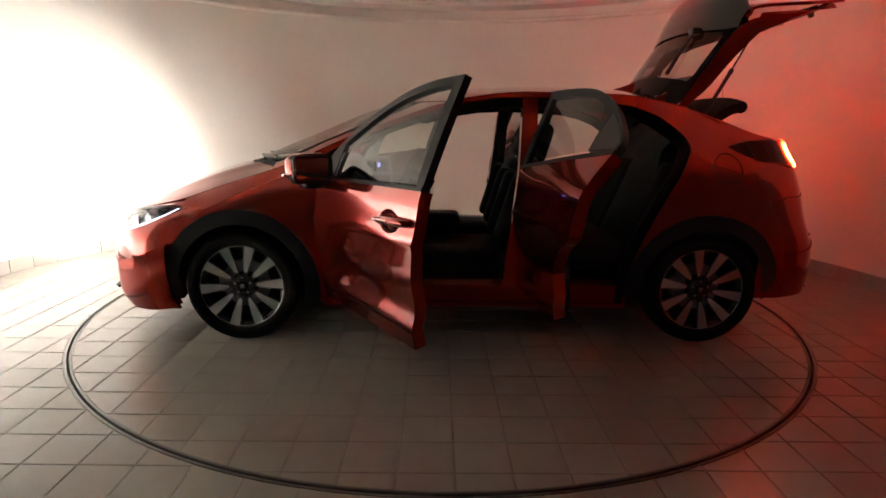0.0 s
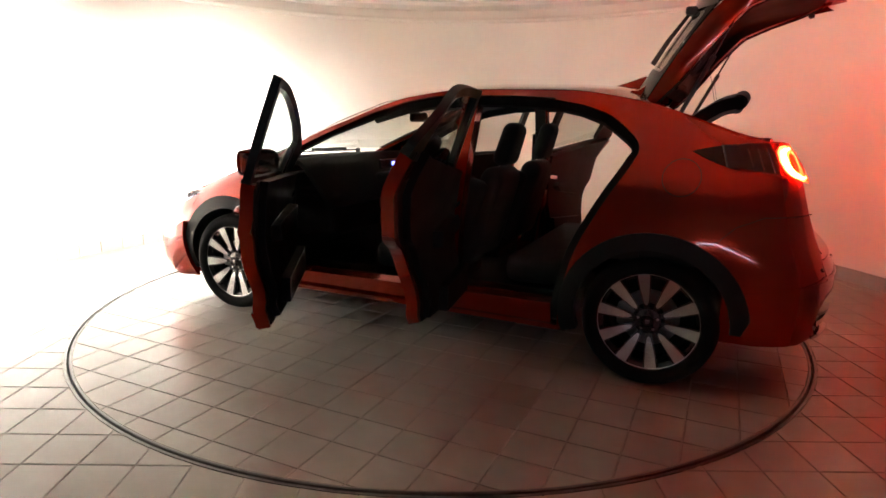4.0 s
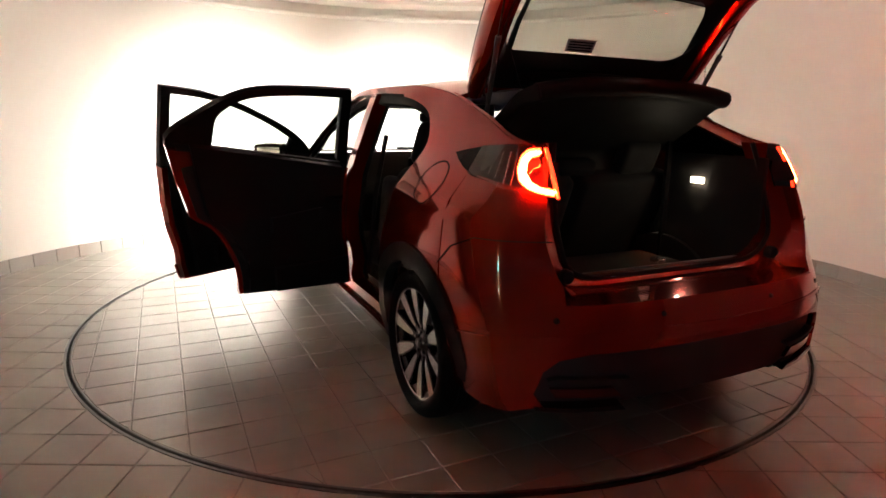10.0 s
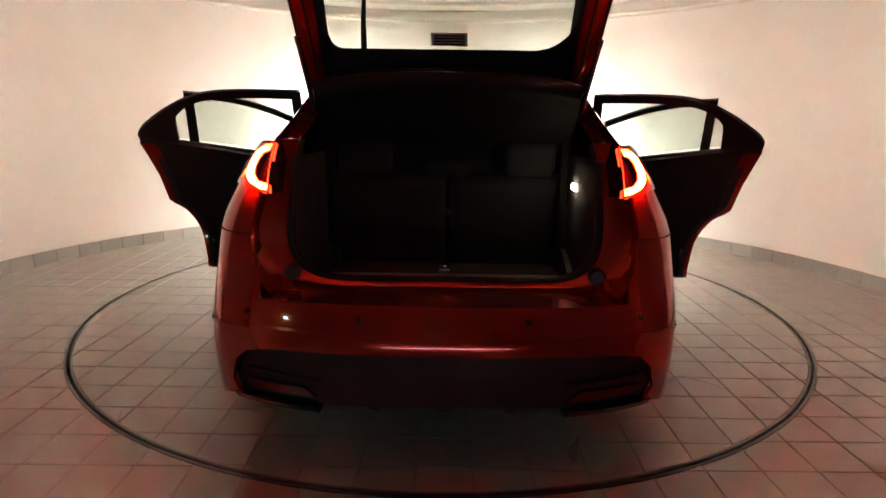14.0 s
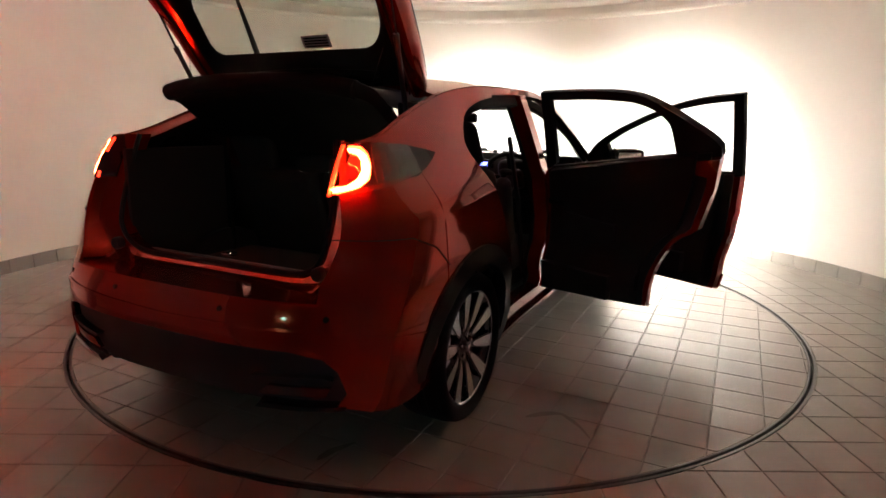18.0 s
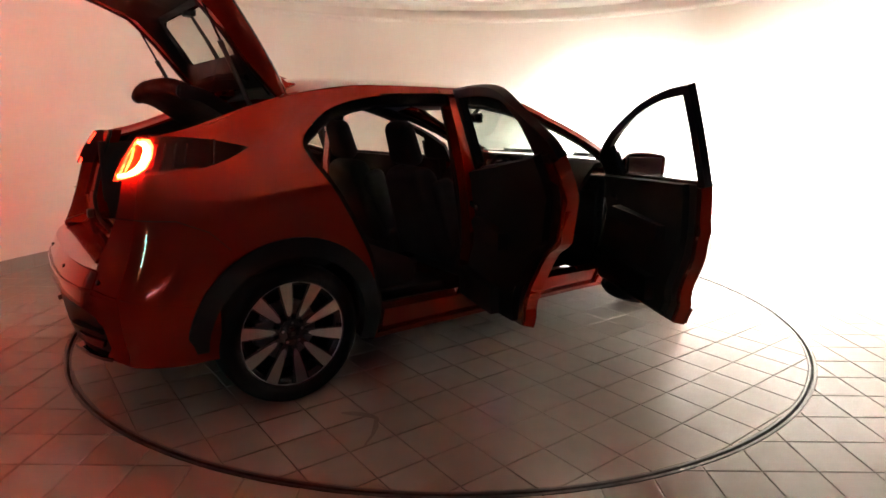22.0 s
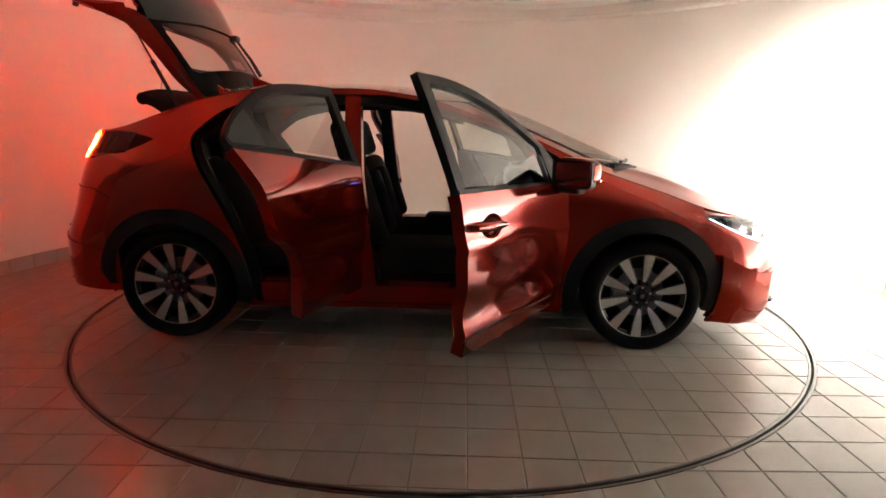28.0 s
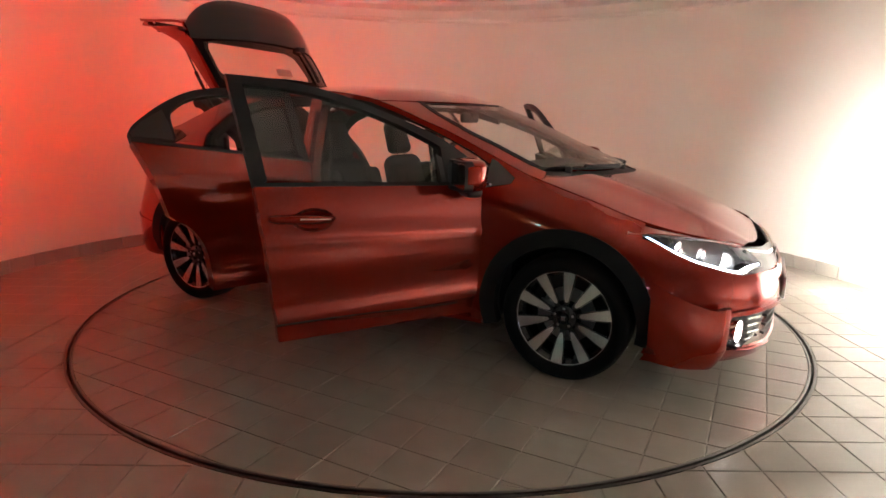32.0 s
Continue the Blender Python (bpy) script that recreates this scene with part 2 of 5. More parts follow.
GAP_DEG = 72.0
A0, A1 = -90 + GAP_DEG, 270 - GAP_DEG
wall = part("wall_round", ring_mesh([(ROOM_R + 0.012, -0.03), (ROOM_R + 0.012, 2.56), (ROOM_R + 0.16, 2.56), (ROOM_R + 0.16, -0.03)][::-1], 144, A0, A1), M_WALL)
tagged(wall, "round cream plastered wall of the photo booth", "wall", kind="structure")
cornice = part("cornice", ring_mesh([(ROOM_R + 0.011, 2.355), (ROOM_R - 0.018, 2.36), (ROOM_R - 0.030, 2.372), (ROOM_R - 0.034, 2.388), (ROOM_R - 0.028, 2.402), (ROOM_R + 0.011, 2.408)][::-1], 144, A0, A1), M_CEIL)
tagged(cornice, "rounded white plaster cornice running round the wall", "cornice", kind="structure")
cove = part("trim_cove", ring_mesh([(ROOM_R + 0.010, 2.49), (ROOM_R - 0.05, 2.50), (ROOM_R - 0.16, 2.515), (ROOM_R - 0.18, 2.54), (ROOM_R - 0.18, 2.56)][::-1], 144, A0, A1), M_CEIL)
tagged(cove, "stepped white plaster ceiling edge", "ceiling trim", kind="structure")


def disc(r, z, n=128, c=(0, 0)):
    bm = bmesh.new()
    bm.faces.new([bm.verts.new((c[0] + r * math.cos(2 * math.pi * i / n), c[1] + r * math.sin(2 * math.pi * i / n), z)) for i in range(n)])
    return bm


_bm = disc(ROOM_R + 0.2, 2.555, 96, ROOM_C)
bmesh.ops.reverse_faces(_bm, faces=_bm.faces)
ceiling = part("ceiling", thicken(_bm, 0.1), M_CEIL)
tagged(ceiling, "plain white plastered ceiling", "ceiling", kind="structure")

# the unlit hall behind the wide drive-in opening
_x, _y = 4.6, ROOM_C[1] - (ROOM_R + 0.1) * math.cos(radians(GAP_DEG))
for name, b in (("wall_hall_west", (-_x - .15, -_x, -9.0, _y)), ("wall_hall_east", (_x, _x + .15, -9.0, _y)), ("wall_hall_south", (-_x - .15, _x + .15, -9.15, -9.0)),
                ("wall_hall_north_west", (-_x, ROOM_C[0] - (ROOM_R + .1) * math.sin(radians(GAP_DEG)), _y - .12, _y)), ("wall_hall_north_east", (ROOM_C[0] + (ROOM_R + .1) * math.sin(radians(GAP_DEG)), _x, _y - .12, _y))):
    tagged(part(name, box(bmesh.new(), *b, -0.03, 2.56), M_HALL), "grey hall wall outside the booth", "wall", kind="structure")
tagged(part("ceiling_hall", box(bmesh.new(), -_x - .15, _x + .15, -9.15, _y - .02, 2.66, 2.76), M_HALL), "grey hall ceiling", "ceiling", kind="structure")
tagged(part("door_1", box(bmesh.new(), -1.3, 1.3, -8.99, -8.95, 0.05, 2.2, .01), M_HALL), "closed grey hall door with daylight under it", "door", kind="structure")
tagged(part("window_1", box(bmesh.new(), -1.3, 1.3, -8.998, -8.98, 0.004, 0.020), M_DAYLIGHT), "bright slit of daylight under the hall door", "daylight gap", kind="structure")

post = new("control_post")
post.location = (-2.7, -4.7, 0)
tagged(post, "slim dark control post with a small lit teal panel", "control post")
part("foot", lathe(bmesh.new(), [(0, .02), (.14, .02), (.15, .012), (.15, 0)], 24), M_HALL, post)
part("pole", lathe(bmesh.new(), [(.022, .015), (.022, 1.44)], 12), M_HALL, post)
part("panel_case", box(bmesh.new(), -.07, .07, -.03, .03, 1.42, 1.58, .01, pose(0, 0, 0, 0, 0, -32)), M_HALL, post)
part("panel_glow", box(bmesh.new(), -.06, .06, .030, .032, 1.45, 1.55, 0, pose(0, 0, 0, 0, 0, -32)), M_PANEL, post, "teal lit panel")

# bed of the floor, with a shallow round pit for the turntable
_bm = bmesh.new()
lathe(_bm, [(9.0, -0.2), (9.0, -0.004), (TABLE_R + 0.012, -0.004), (TABLE_R + 0.012, -0.05), (0.0, -0.05)], 128)
floor = part("floor", _bm, M_GROUT)
tagged(floor, "grouted bed of the tiled floor", "floor", kind="structure")
_bm = lathe(bmesh.new(), [(TABLE_R + 0.004, -0.03), (TABLE_R + 0.004, 0.0005), (TABLE_R + 0.011, 0.0015), (TABLE_R + 0.016, 0.0005), (TABLE_R + 0.016, -0.03)][::-1], 160)
part("edge_ring", _bm, M_RING, floor, "thin steel edge round the turntable")

# ---- turntable ----
turntable = part("turntable", lathe(bmesh.new(), [(0.0, -0.03), (TABLE_R - 0.022, -0.03), (TABLE_R - 0.022, -0.004), (0.0, -0.004)], 128), M_GROUT)
tagged(turntable, "round turntable in the floor covered with beige square tiles", "turntable")
_bm = lathe(bmesh.new(), [(TABLE_R - 0.020, -0.04), (TABLE_R - 0.020, 0.0), (TABLE_R - 0.016, 0.001), (TABLE_R - 0.012, 0.001), (TABLE_R - 0.009, -0.001), (TABLE_R - 0.009, -0.04)][::-1], 160)
part("steel_rim", _bm, M_RING, turntable, "worn steel rim")
_bm = lathe(bmesh.new(), [(TABLE_R - 0.009, -0.035), (TABLE_R + 0.004, -0.035)], 128)
part("gap_seal", _bm, M_GAP_SHADE, turntable, "dark gap")

# brown dirt marks left on the tiles
def dirt(line):
    bm = bmesh.new()
    left, right = [], []
    for k, (x, y, w) in enumerate(line):
        a, b = line[max(k - 1, 0)], line[min(k + 1, len(line) - 1)]
        d = Vector((b[0] - a[0], b[1] - a[1])).normalized()
        left.append(bm.verts.new((x - d.y * w, y + d.x * w, .0012)))
        right.append(bm.verts.new((x + d.y * w, y - d.x * w, .0012)))
    for k in range(len(line) - 1):
        bm.faces.new((right[k], right[k + 1], left[k + 1], left[k]))
    part("dirt_mark", bm, M_DIRT, turntable, "dark brown dirt mark on the tiles")


dirt([(-1.36, -1.10, .006), (-1.33, -1.125, .016), (-1.30, -1.155, .018), (-1.275, -1.19, .017), (-1.262, -1.225, .010), (-1.268, -1.25, .006)])
dirt([(-1.262, -1.225, .007), (-1.30, -1.285, .012), (-1.34, -1.33, .007), (-1.41, -1.385, .003)])
dirt([(-2.04, -.525, .004), (-2.01, -.528, .016), (-1.96, -.535, .018), (-1.91, -.56, .012), (-1.87, -.58, .004)])

# ---- car: surfaces ----
# car space: x forward from the middle of the wheelbase, y to its left, z up
AXLE, HUB_Z, HUB_Y = 1.2975, 0.315, 0.851
z_edge = spline((2.08, .672), (1.95, .716), (1.8, .746), (1.63, .79), (1.4, .87), (1.2, .935), (1.05, .985), (.95, 1.03), (.81, 1.095), (.6, 1.185),
                (.445, 1.24), (.23, 1.318), (.06, 1.362), (-.3, 1.40), (-.8, 1.395), (-1.1, 1.355), (-1.4, 1.262), (-1.63, 1.178), (-1.78, 1.14), (-1.9, 1.05))
y_edge = spline((2.08, .46), (1.95, .58), (1.8, .65), (1.63, .71), (1.4, .735), (1.1, .745), (.95, .745), (.75, .738), (.47, .72), (.1, .70),
                (-.3, .69), (-.8, .66), (-1.1, .612), (-1.4, .605), (-1.63, .618), (-1.78, .61), (-1.9, .56))
z_mid = spline((1.5, .955), (1.44, .975), (1.3, 1.025), (1.2, 1.065), (.97, 1.16), (.78, 1.242), (.53, 1.335), (.31, 1.397), (.12, 1.432),
               (-.1, 1.447), (-.4, 1.457), (-.8, 1.45), (-1.1, 1.425), (-1.2, 1.40))
z_hood = spline((2.16, .58), (2.1, .642), (1.97, .738), (1.8, .84), (1.6, .92), (1.42, .968), (1.2, 1.0), (1.0, 1.02))
y_max = spline((2.0, .76), (1.9, .80), (1.75, .85), (1.5, .878), (1.3, .886), (1.0, .882), (.5, .874), (-.5, .874), (-1.0, .886), (-1.3, .888),
               (-1.45, .882), (-1.6, .868), (-1.8, .838))
z_belt = spline((2.0, .52), (1.75, .60), (1.5, .70), (1.2, .80), (.9, .885), (0, .925), (-.6, .94), (-1.2, .95), (-1.5, .93), (-1.8, .86))


def side_y(x, z):
    zs, ze, ym = z_belt(x), z_edge(x), y_max(x)
    if z >= zs:
        u = min((z - zs) / max(ze - zs, 0.02), 1.1)
        return ym * 0.978 + (y_edge(x) - ym * 0.978) * u ** (1.12 + .75 * min(max((x - .95) / .25, 0.0), 1.0))
    v = min((zs - z) / (zs - 0.2), 1.0)
    crease = 0.011 * math.exp(-((z - 0.742 + 0.05 * x) / 0.030) ** 2) - 0.022 * math.exp(-((z - 0.475) / 0.085) ** 2) + 0.010 * math.exp(-((z - 0.375) / 0.028) ** 2)
    return ym * (0.978 + 0.022 * math.sin(math.pi * min(v * 1.25, 1.0))) - 0.055 * v ** 5 + crease * min(max((1.0 - abs(x)) / 0.2, 0.0), 1.0)


def side(poly, sgn, inset=0.0, thick=0.012, step=0.07, dx=0.0, dy=0.0):
    """A body-side panel from its outline in side view; sgn 1 is the car's left."""
    area = sum(a[0] * b[1] - b[0] * a[1] for a, b in zip(poly, poly[1:] + poly[:1]))
    p = poly if area > 0 else poly[::-1]
    return sheet(p, lambda u, v: (u - dx, sgn * (side_y(u, v) - inset - dy), v), step, thick, flip=sgn > 0)


def plan_curve(pts):
    """Half plan outline, from the centre line outwards, as functions of the length along it."""
    s = [0.0]
    for a, b in zip(pts, pts[1:]):
        s.append(s[-1] + math.hypot(b[0] - a[0], b[1] - a[1]))
    return spline(*[(k, p[0]) for k, p in zip(s, pts)]), spline(*[(k, p[1]) for k, p in zip(s, pts)])


FX, FY = plan_curve([(2.235, 0), (2.228, .2), (2.20, .4), (2.13, .57), (2.0, .72), (1.85, .815), (1.7, .862), (1.62, .874), (1.5, .878)])
RX, RY = plan_curve([(-2.105, 0), (-2.10, .25), (-2.072, .48), (-2.01, .67), (-1.915, .785), (-1.78, .843), (-1.64, .866), (-1.5, .880)])
f_kx = spline((.15, .06), (.2, .025), (.28, 0), (.45, 0), (.53, .012), (.62, .05), (.70, .12), (.78, .22))
f_ky = spline((.15, .04), (.2, .018), (.3, 0), (.5, 0), (.62, .02), (.7, .05), (.8, .10))
r_kx = spline((.18, .08), (.25, .03), (.35, .005), (.45, 0), (.55, .004), (.60, .02), (.66, .045), (.72, .065), (.8, .082), (.9, .105), (1.0, .135), (1.14, .19), (1.2, .25))
r_ky = spline((.18, .04), (.28, 0), (.6, 0), (.8, .028), (1.0, .08), (1.14, .155), (1.2, .19))


def front(s, z, inset=0.0):
    a = abs(s)
    x, y = 1.1 + (FX(a) - 1.1) * (1 - f_kx(z)), FY(a) * (1 - f_ky(z))
    k = min(max((a - .92) / .22, 0.0), 1.0)
    y += (side_y(x, z) - y) * k * k * (3 - 2 * k)
    return (x - inset, math.copysign(max(y - inset * (0.4 + .6 * k), 0), s), z)


def rear(s, z, inset=0.0):
    a = abs(s)
    x, y = -1 + (RX(a) + 1) * (1 - r_kx(z)), RY(a) * (1 - r_ky(z))
    k = min(max((a - .72) / .46, 0.0), 1.0)
    y += (side_y(x, z) - y) * k * k * (3 - 2 * k)
    return (x + inset, math.copysign(max(y - inset * (0.4 + .6 * k), 0), s), z)


def end_panel(fn, poly, sgn, inset=0.0, thick=0.012, step=0.06, back=False):
    """A panel on the nose or the tail from its outline (length along the plan, height)."""
    p = [(sgn * a, b) for a, b in poly]
    area = sum(a[0] * b[1] - b[0] * a[1] for a, b in zip(p, p[1:] + p[:1]))
    p = p if area > 0 else p[::-1]
    return sheet(p, lambda u, v: fn(u, v, inset), step, thick, flip=back)


def merged(*bms):
    out = bmesh.new()
    for b in bms:
        me = bpy.data.meshes.new("scratch")
        b.to_mesh(me)
        b.free()
        out.from_mesh(me)
        bpy.data.meshes.remove(me)
    return out


# ---- car: body ----
car = new("car")
tagged(car, "orange-red metallic five-door hatchback with all doors and tailgate open, lamps lit", "car")
AT = Matrix.Translation(OFF)


def cpart(name, bm, mats, label="", angle=40.0):
    return part(name, bm, mats, car, label, AT, angle)


ARCH_R = 0.422
FRONT_ARCH = arc(AXLE, HUB_Z, ARCH_R, 28, 193, 30)
REAR_ARCH = arc(-AXLE, HUB_Z, ARCH_R, 128.5, -14, 30)
DOOR_REAR_EDGE = rounded([(-.86, .24), (-.875, .40), (-.94, .63), (-1.055, .86), (-1.165, 1.05), (-1.185, 1.13), (-1.13, 1.20), (-1.03, 1.273), (-.90, 1.32), (-.757, 1.345)], 4)


def edge_line(x0, x1, drop=0.0, n=10):
    return [(x0 + (x1 - x0) * i / n, z_edge(x0 + (x1 - x0) * i / n) - drop) for i in range(n + 1)]


for sgn in (1, -1):
    fender = [(.80, .215), (.835, .40), (.872, .62), (.868, .93), (.88, 1.03)] + edge_line(.93, 1.63, .004, 12) + [(1.63, .745), (1.655, .60)] + FRONT_ARCH + [(.90, .215)]
    cpart("front_fender", side(fender, sgn), M_PAINT)
    quarter = DOOR_REAR_EDGE + edge_line(-.76, -1.70, .004, 14) + [(-1.70, 1.158), (-1.55, 1.142), (-1.42, 1.116), (-1.49, 1.076), (-1.56, 1.052), (-1.562, .85)] + REAR_ARCH + [(-.905, .215), (-.86, .215)]
    cpart("rear_quarter_panel", side(quarter, sgn), M_PAINT)
    # roof rail from the windscreen to the tailgate, above the door openings
    rail = edge_line(.93, -.76, .004, 26) + [(-.757, 1.355), (-.5, 1.368), (-.29, 1.368), (-.1, 1.365), (.1, 1.332), (.3, 1.268), (.47, 1.205), (.62, 1.145), (.756, 1.087), (.86, 1.03)]
    cpart("roof_rail", side(rail, sgn, 0, .03), M_PAINT)
    cpart("sill", merged(side([(.82, .20), (.82, .31), (-.82, .33), (-.82, .20)], sgn, 0.02, .07), side([(.86, .19), (.86, .215), (-.9, .215), (-.9, .19)], sgn, 0.0, .05)), M_PAINT)
    pillar = [(-.205, .30), (-.165, .30), (-.195, .62), (-.235, .95), (-.262, 1.375), (-.345, 1.377), (-.335, .95), (-.315, .62), (-.285, .30)]
    cpart("b_pillar", side(pillar, sgn, 0.022, .07), M_PAINT)
    # wheel-arch cladding in dark grey plastic
    for cx, nm, a0, a1 in ((AXLE, "front", -14, 196), (-AXLE, "rear", 182, -16)):
        o = arc(cx, HUB_Z, ARCH_R + .012, a0, a1, 30)
        i = arc(cx, HUB_Z, .352, a1, a0, 30)
        cpart("arch_cladding", side(o + i, sgn, -0.008, .045), M_CLAD, "dark grey plastic wheel-arch cladding")
        liner = bmesh.new()
        lathe(liner, [(.39, sgn * .80), (.375, sgn * .50), (.0, sgn * .48)], 28, "Y", Matrix.Translation((cx, 0, HUB_Z)), -10, 190)
        cpart("wheel_arch_liner", liner, M_BLACK)
    if sgn > 0:
        bm = bmesh.new()
        c = (-1.385, 1.0)
        for r0, r1 in ((.078, .0825),):
            q = [[bm.verts.new((c[0] + r * math.cos(a), side_y(c[0] + r * math.cos(a), c[1] + r * math.sin(a)) + .0015, c[1] + r * math.sin(a))) for a in np.linspace(0, 2 * math.pi, 41)[:-1]] for r in (r0, r1)]
            for k in range(40):
                bm.faces.new((q[0][k], q[0][(k + 1) % 40], q[1][(k + 1) % 40], q[1][k]))
        cpart("fuel_flap_gap", bm, M_GAP_SHADE, "round joint of the fuel flap")
    cpart("quarter_trim", side([(-1.10, .60), (-1.22, 1.12), (-1.08, 1.26), (-1.12, 1.315), (-1.62, 1.14), (-1.74, .95), (-1.70, .60)], sgn, .055, .01, .09), M_TRIM)
# front bumper, with the middle intake and the lamp pockets left open
nose = []
for sgn in (1, -1):
    nose.append(end_panel(front, [(0, .43), (.42, .43), (.50, .40), (.74, .395), (.77, .36), (.735, .245), (.50, .235), (.45, .225), (0, .225), (0, .165), (.5, .165), (.9, .17), (1.13, .185), (1.125, .45), (1.15, .60),
                                  (1.11, .735), (1.02, .703), (.95, .664), (.88, .630), (.75, .592), (.67, .576), (.50, .578), (.3, .565), (0, .555)], sgn))
bumper = cpart("front_bumper", merged(*nose), M_PAINT)
part("lower_intake", merged(*[end_panel(front, [(0, .215), (.52, .215), (.52, .42), (0, .44)], g, .06, .01) for g in (1, -1)]), M_BLACK, bumper, "black mesh intake")
for k in range(4):
    zz = .255 + .045 * k
    part("intake_bar", merged(*[end_panel(front, [(0, zz), (.44, zz), (.44, zz + .012), (0, zz + .012)], g, .02, .02) for g in (1, -1)]), M_BLACK, bumper)
part("upper_grille", merged(*[end_panel(front, [(0, .55), (.56, .572), (.66, .578), (.60, .60), (.50, .605), (.53, .655), (.545, .682), (.3, .655), (0, .636)], g, .02, .01) for g in (1, -1)]), M_BLACK, bumper, "black grille")
part("grille_bar", merged(*[end_panel(front, [(0, .606), (.30, .626), (.53, .664), (.54, .674), (.30, .637), (0, .617)], g, .008, .02) for g in (1, -1)]), M_CHROME, bumper, "thin chrome grille bar")
_bm = bmesh.new()
box(_bm, 2.172, 2.187, -.05, .05, .552, .622, .012)
part("badge", _bm, M_CHROME, bumper, "plain chrome badge plate")
_bm = bmesh.new()
box(_bm, 2.225, 2.24, -.26, .26, .40, .51, .004)
plate = part("number_plate", _bm, surface("plate_white", (.7, .7, .68), .4, var=.05), bumper, "blank white plate")
for yb in (-.17, -.10, -.03, .06, .13, .20):
    _bm = bmesh.new()
    box(_bm, 2.24, 2.242, yb - .022, yb + .022, .42, .49)
    part("plate_bar", _bm, M_LAMPBLACK, plate)

# bonnet
def bonnet(u, v):
    v = v * 2 - 1
    x0 = 1.43 - .40 * v * v
    x = x0 + (2.09 - 0.06 * v * v - x0) * u
    bow = 1 - abs(v) ** 2.3
    ridge = 0.012 * math.exp(-((abs(v) - 0.60 - 0.12 * u) / 0.09) ** 2) * (1 - u * 0.6)
    return (x, v * y_edge(x), z_edge(x) + (z_hood(x) - z_edge(x)) * bow + ridge)


cpart("bonnet", grid(bonnet, 30, 36, .015), M_PAINT)
lamp_top = spline((.50, .682), (.55, .699), (.63, .714), (.70, .727), (.79, .737), (.86, .743), (.93, .748), (1.0, .750), (1.085, .745), (1.15, .745))


def lamp_edge(u, v, sgn):
    """The painted strip between a headlamp's upper edge and the bonnet."""
    k = 1.15 - .62 * u
    p = front(sgn * k, lamp_top(k), .001)
    x = min(p[0], 2.05)
    q = (x - .01, sgn * y_edge(x) * .985, z_edge(x) - .004)
    return tuple(a + (b - a) * v for a, b in zip(p, q))


for sgn in (1, -1):
    cpart("bonnet_corner", grid(lambda u, v: lamp_edge(u, v, sgn), 22, 4, .008, flip=sgn > 0), M_PAINT)


def scuttle(u, v):
    v = v * 2 - 1
    x = 1.45 - .40 * v * v - .13 * u
    return (x, v * .71, z_edge(1.05) + (z_hood(1.43) - z_edge(1.05)) * (1 - abs(v) ** 2.3) - .012 + .02 * u)


cpart("cowl", grid(scuttle, 5, 30, .02, flip=True), M_BLACK, "black cowl panel")
for y0, y1 in ((.12, .66), (-.46, .06)):
    _bm = bmesh.new()
    pts = []
    for y in np.linspace(y0, y1, 8):
        p = scuttle(.75, y / .71 / 2 + .5)
        pts.append((p[0] - .01, p[1], p[2] + .022))
    tube(_bm, pts, .007, 6)
    tube(_bm, [(p[0] + .022, p[1], p[2] + .014) for p in pts[1:6]], .010, 6)
    box(_bm, pts[0][0] - .012, pts[0][0] + .022, y0 - .014, y0 + .014, pts[0][2] - .03, pts[0][2] + .012, .006)
    cpart("wiper", _bm, M_BLACK, "black windscreen wiper")


# dark seals and trims that frame the door openings inside
for sgn in (1, -1):
    rim = [(.30, 1.268), (.1, 1.325), (-.1, 1.36), (-.29, 1.366), (-.5, 1.366), (-.757, 1.352), (-.90, 1.325), (-1.03, 1.278)]
    low = [(-1.01, 1.232), (-.89, 1.276), (-.757, 1.302), (-.5, 1.318), (-.29, 1.32), (-.1, 1.312), (.1, 1.28), (.30, 1.225)]
    cpart("roof_side_trim", side(rim + low, sgn, .05, .03), M_TRIM, "dark inner roof trim")
    band = [p for p in DOOR_REAR_EDGE if p[1] < 1.285]
    cpart("opening_seal", side(band + [(x + .045 * (1 - .5 * k), z - .045 * k) for x, z, k in ((a, b, min(max((b - 1.08) / .14, 0.0), 1.0)) for a, b in band[::-1])], sgn, .05, .03), M_TRIM, "dark inner trim of the door opening")

# roof and windscreen
def top(x, v, drop=0.0):
    return (x, v * (y_edge(x) + 0.002), z_edge(x) + (z_mid(x) - z_edge(x)) * (1 - abs(v) ** 2.2) - drop)


cpart("roof", grid(lambda u, v: top(.52 - .38 * (v * 2 - 1) ** 2 + (-1.66 + .34 * (v * 2 - 1) ** 2) * u, v * 2 - 1), 26, 24, .02, flip=True), M_PAINT)
cpart("headlining", grid(lambda u, v: top(.20 - 1.28 * u, (v * 2 - 1) * .93, .045), 14, 12, .01), M_LINING)
glass_side = spline((.30, .755), (.35, .79), (.5, .865), (.7, .905), (.9, .888), (1.2, .886))


def screen(u, v, lift=-.004):
    v = v * 2 - 1
    x = (1.36 - .30 * v * v) * (1 - u) + (.52 - .22 * v * v) * u
    return top(x, v * glass_side(x), -lift)


def pillar_skin(u, v, sgn):
    x0 = 1.13
    w = glass_side(x0 + (.30 - x0) * u) * (1 - v) + 1.0 * v
    x1 = .52 - .38 * w * w + .02
    x = x0 + (x1 - x0) * u
    w = glass_side(x) + (1.0 - glass_side(x)) * v
    return top(x, sgn * w)


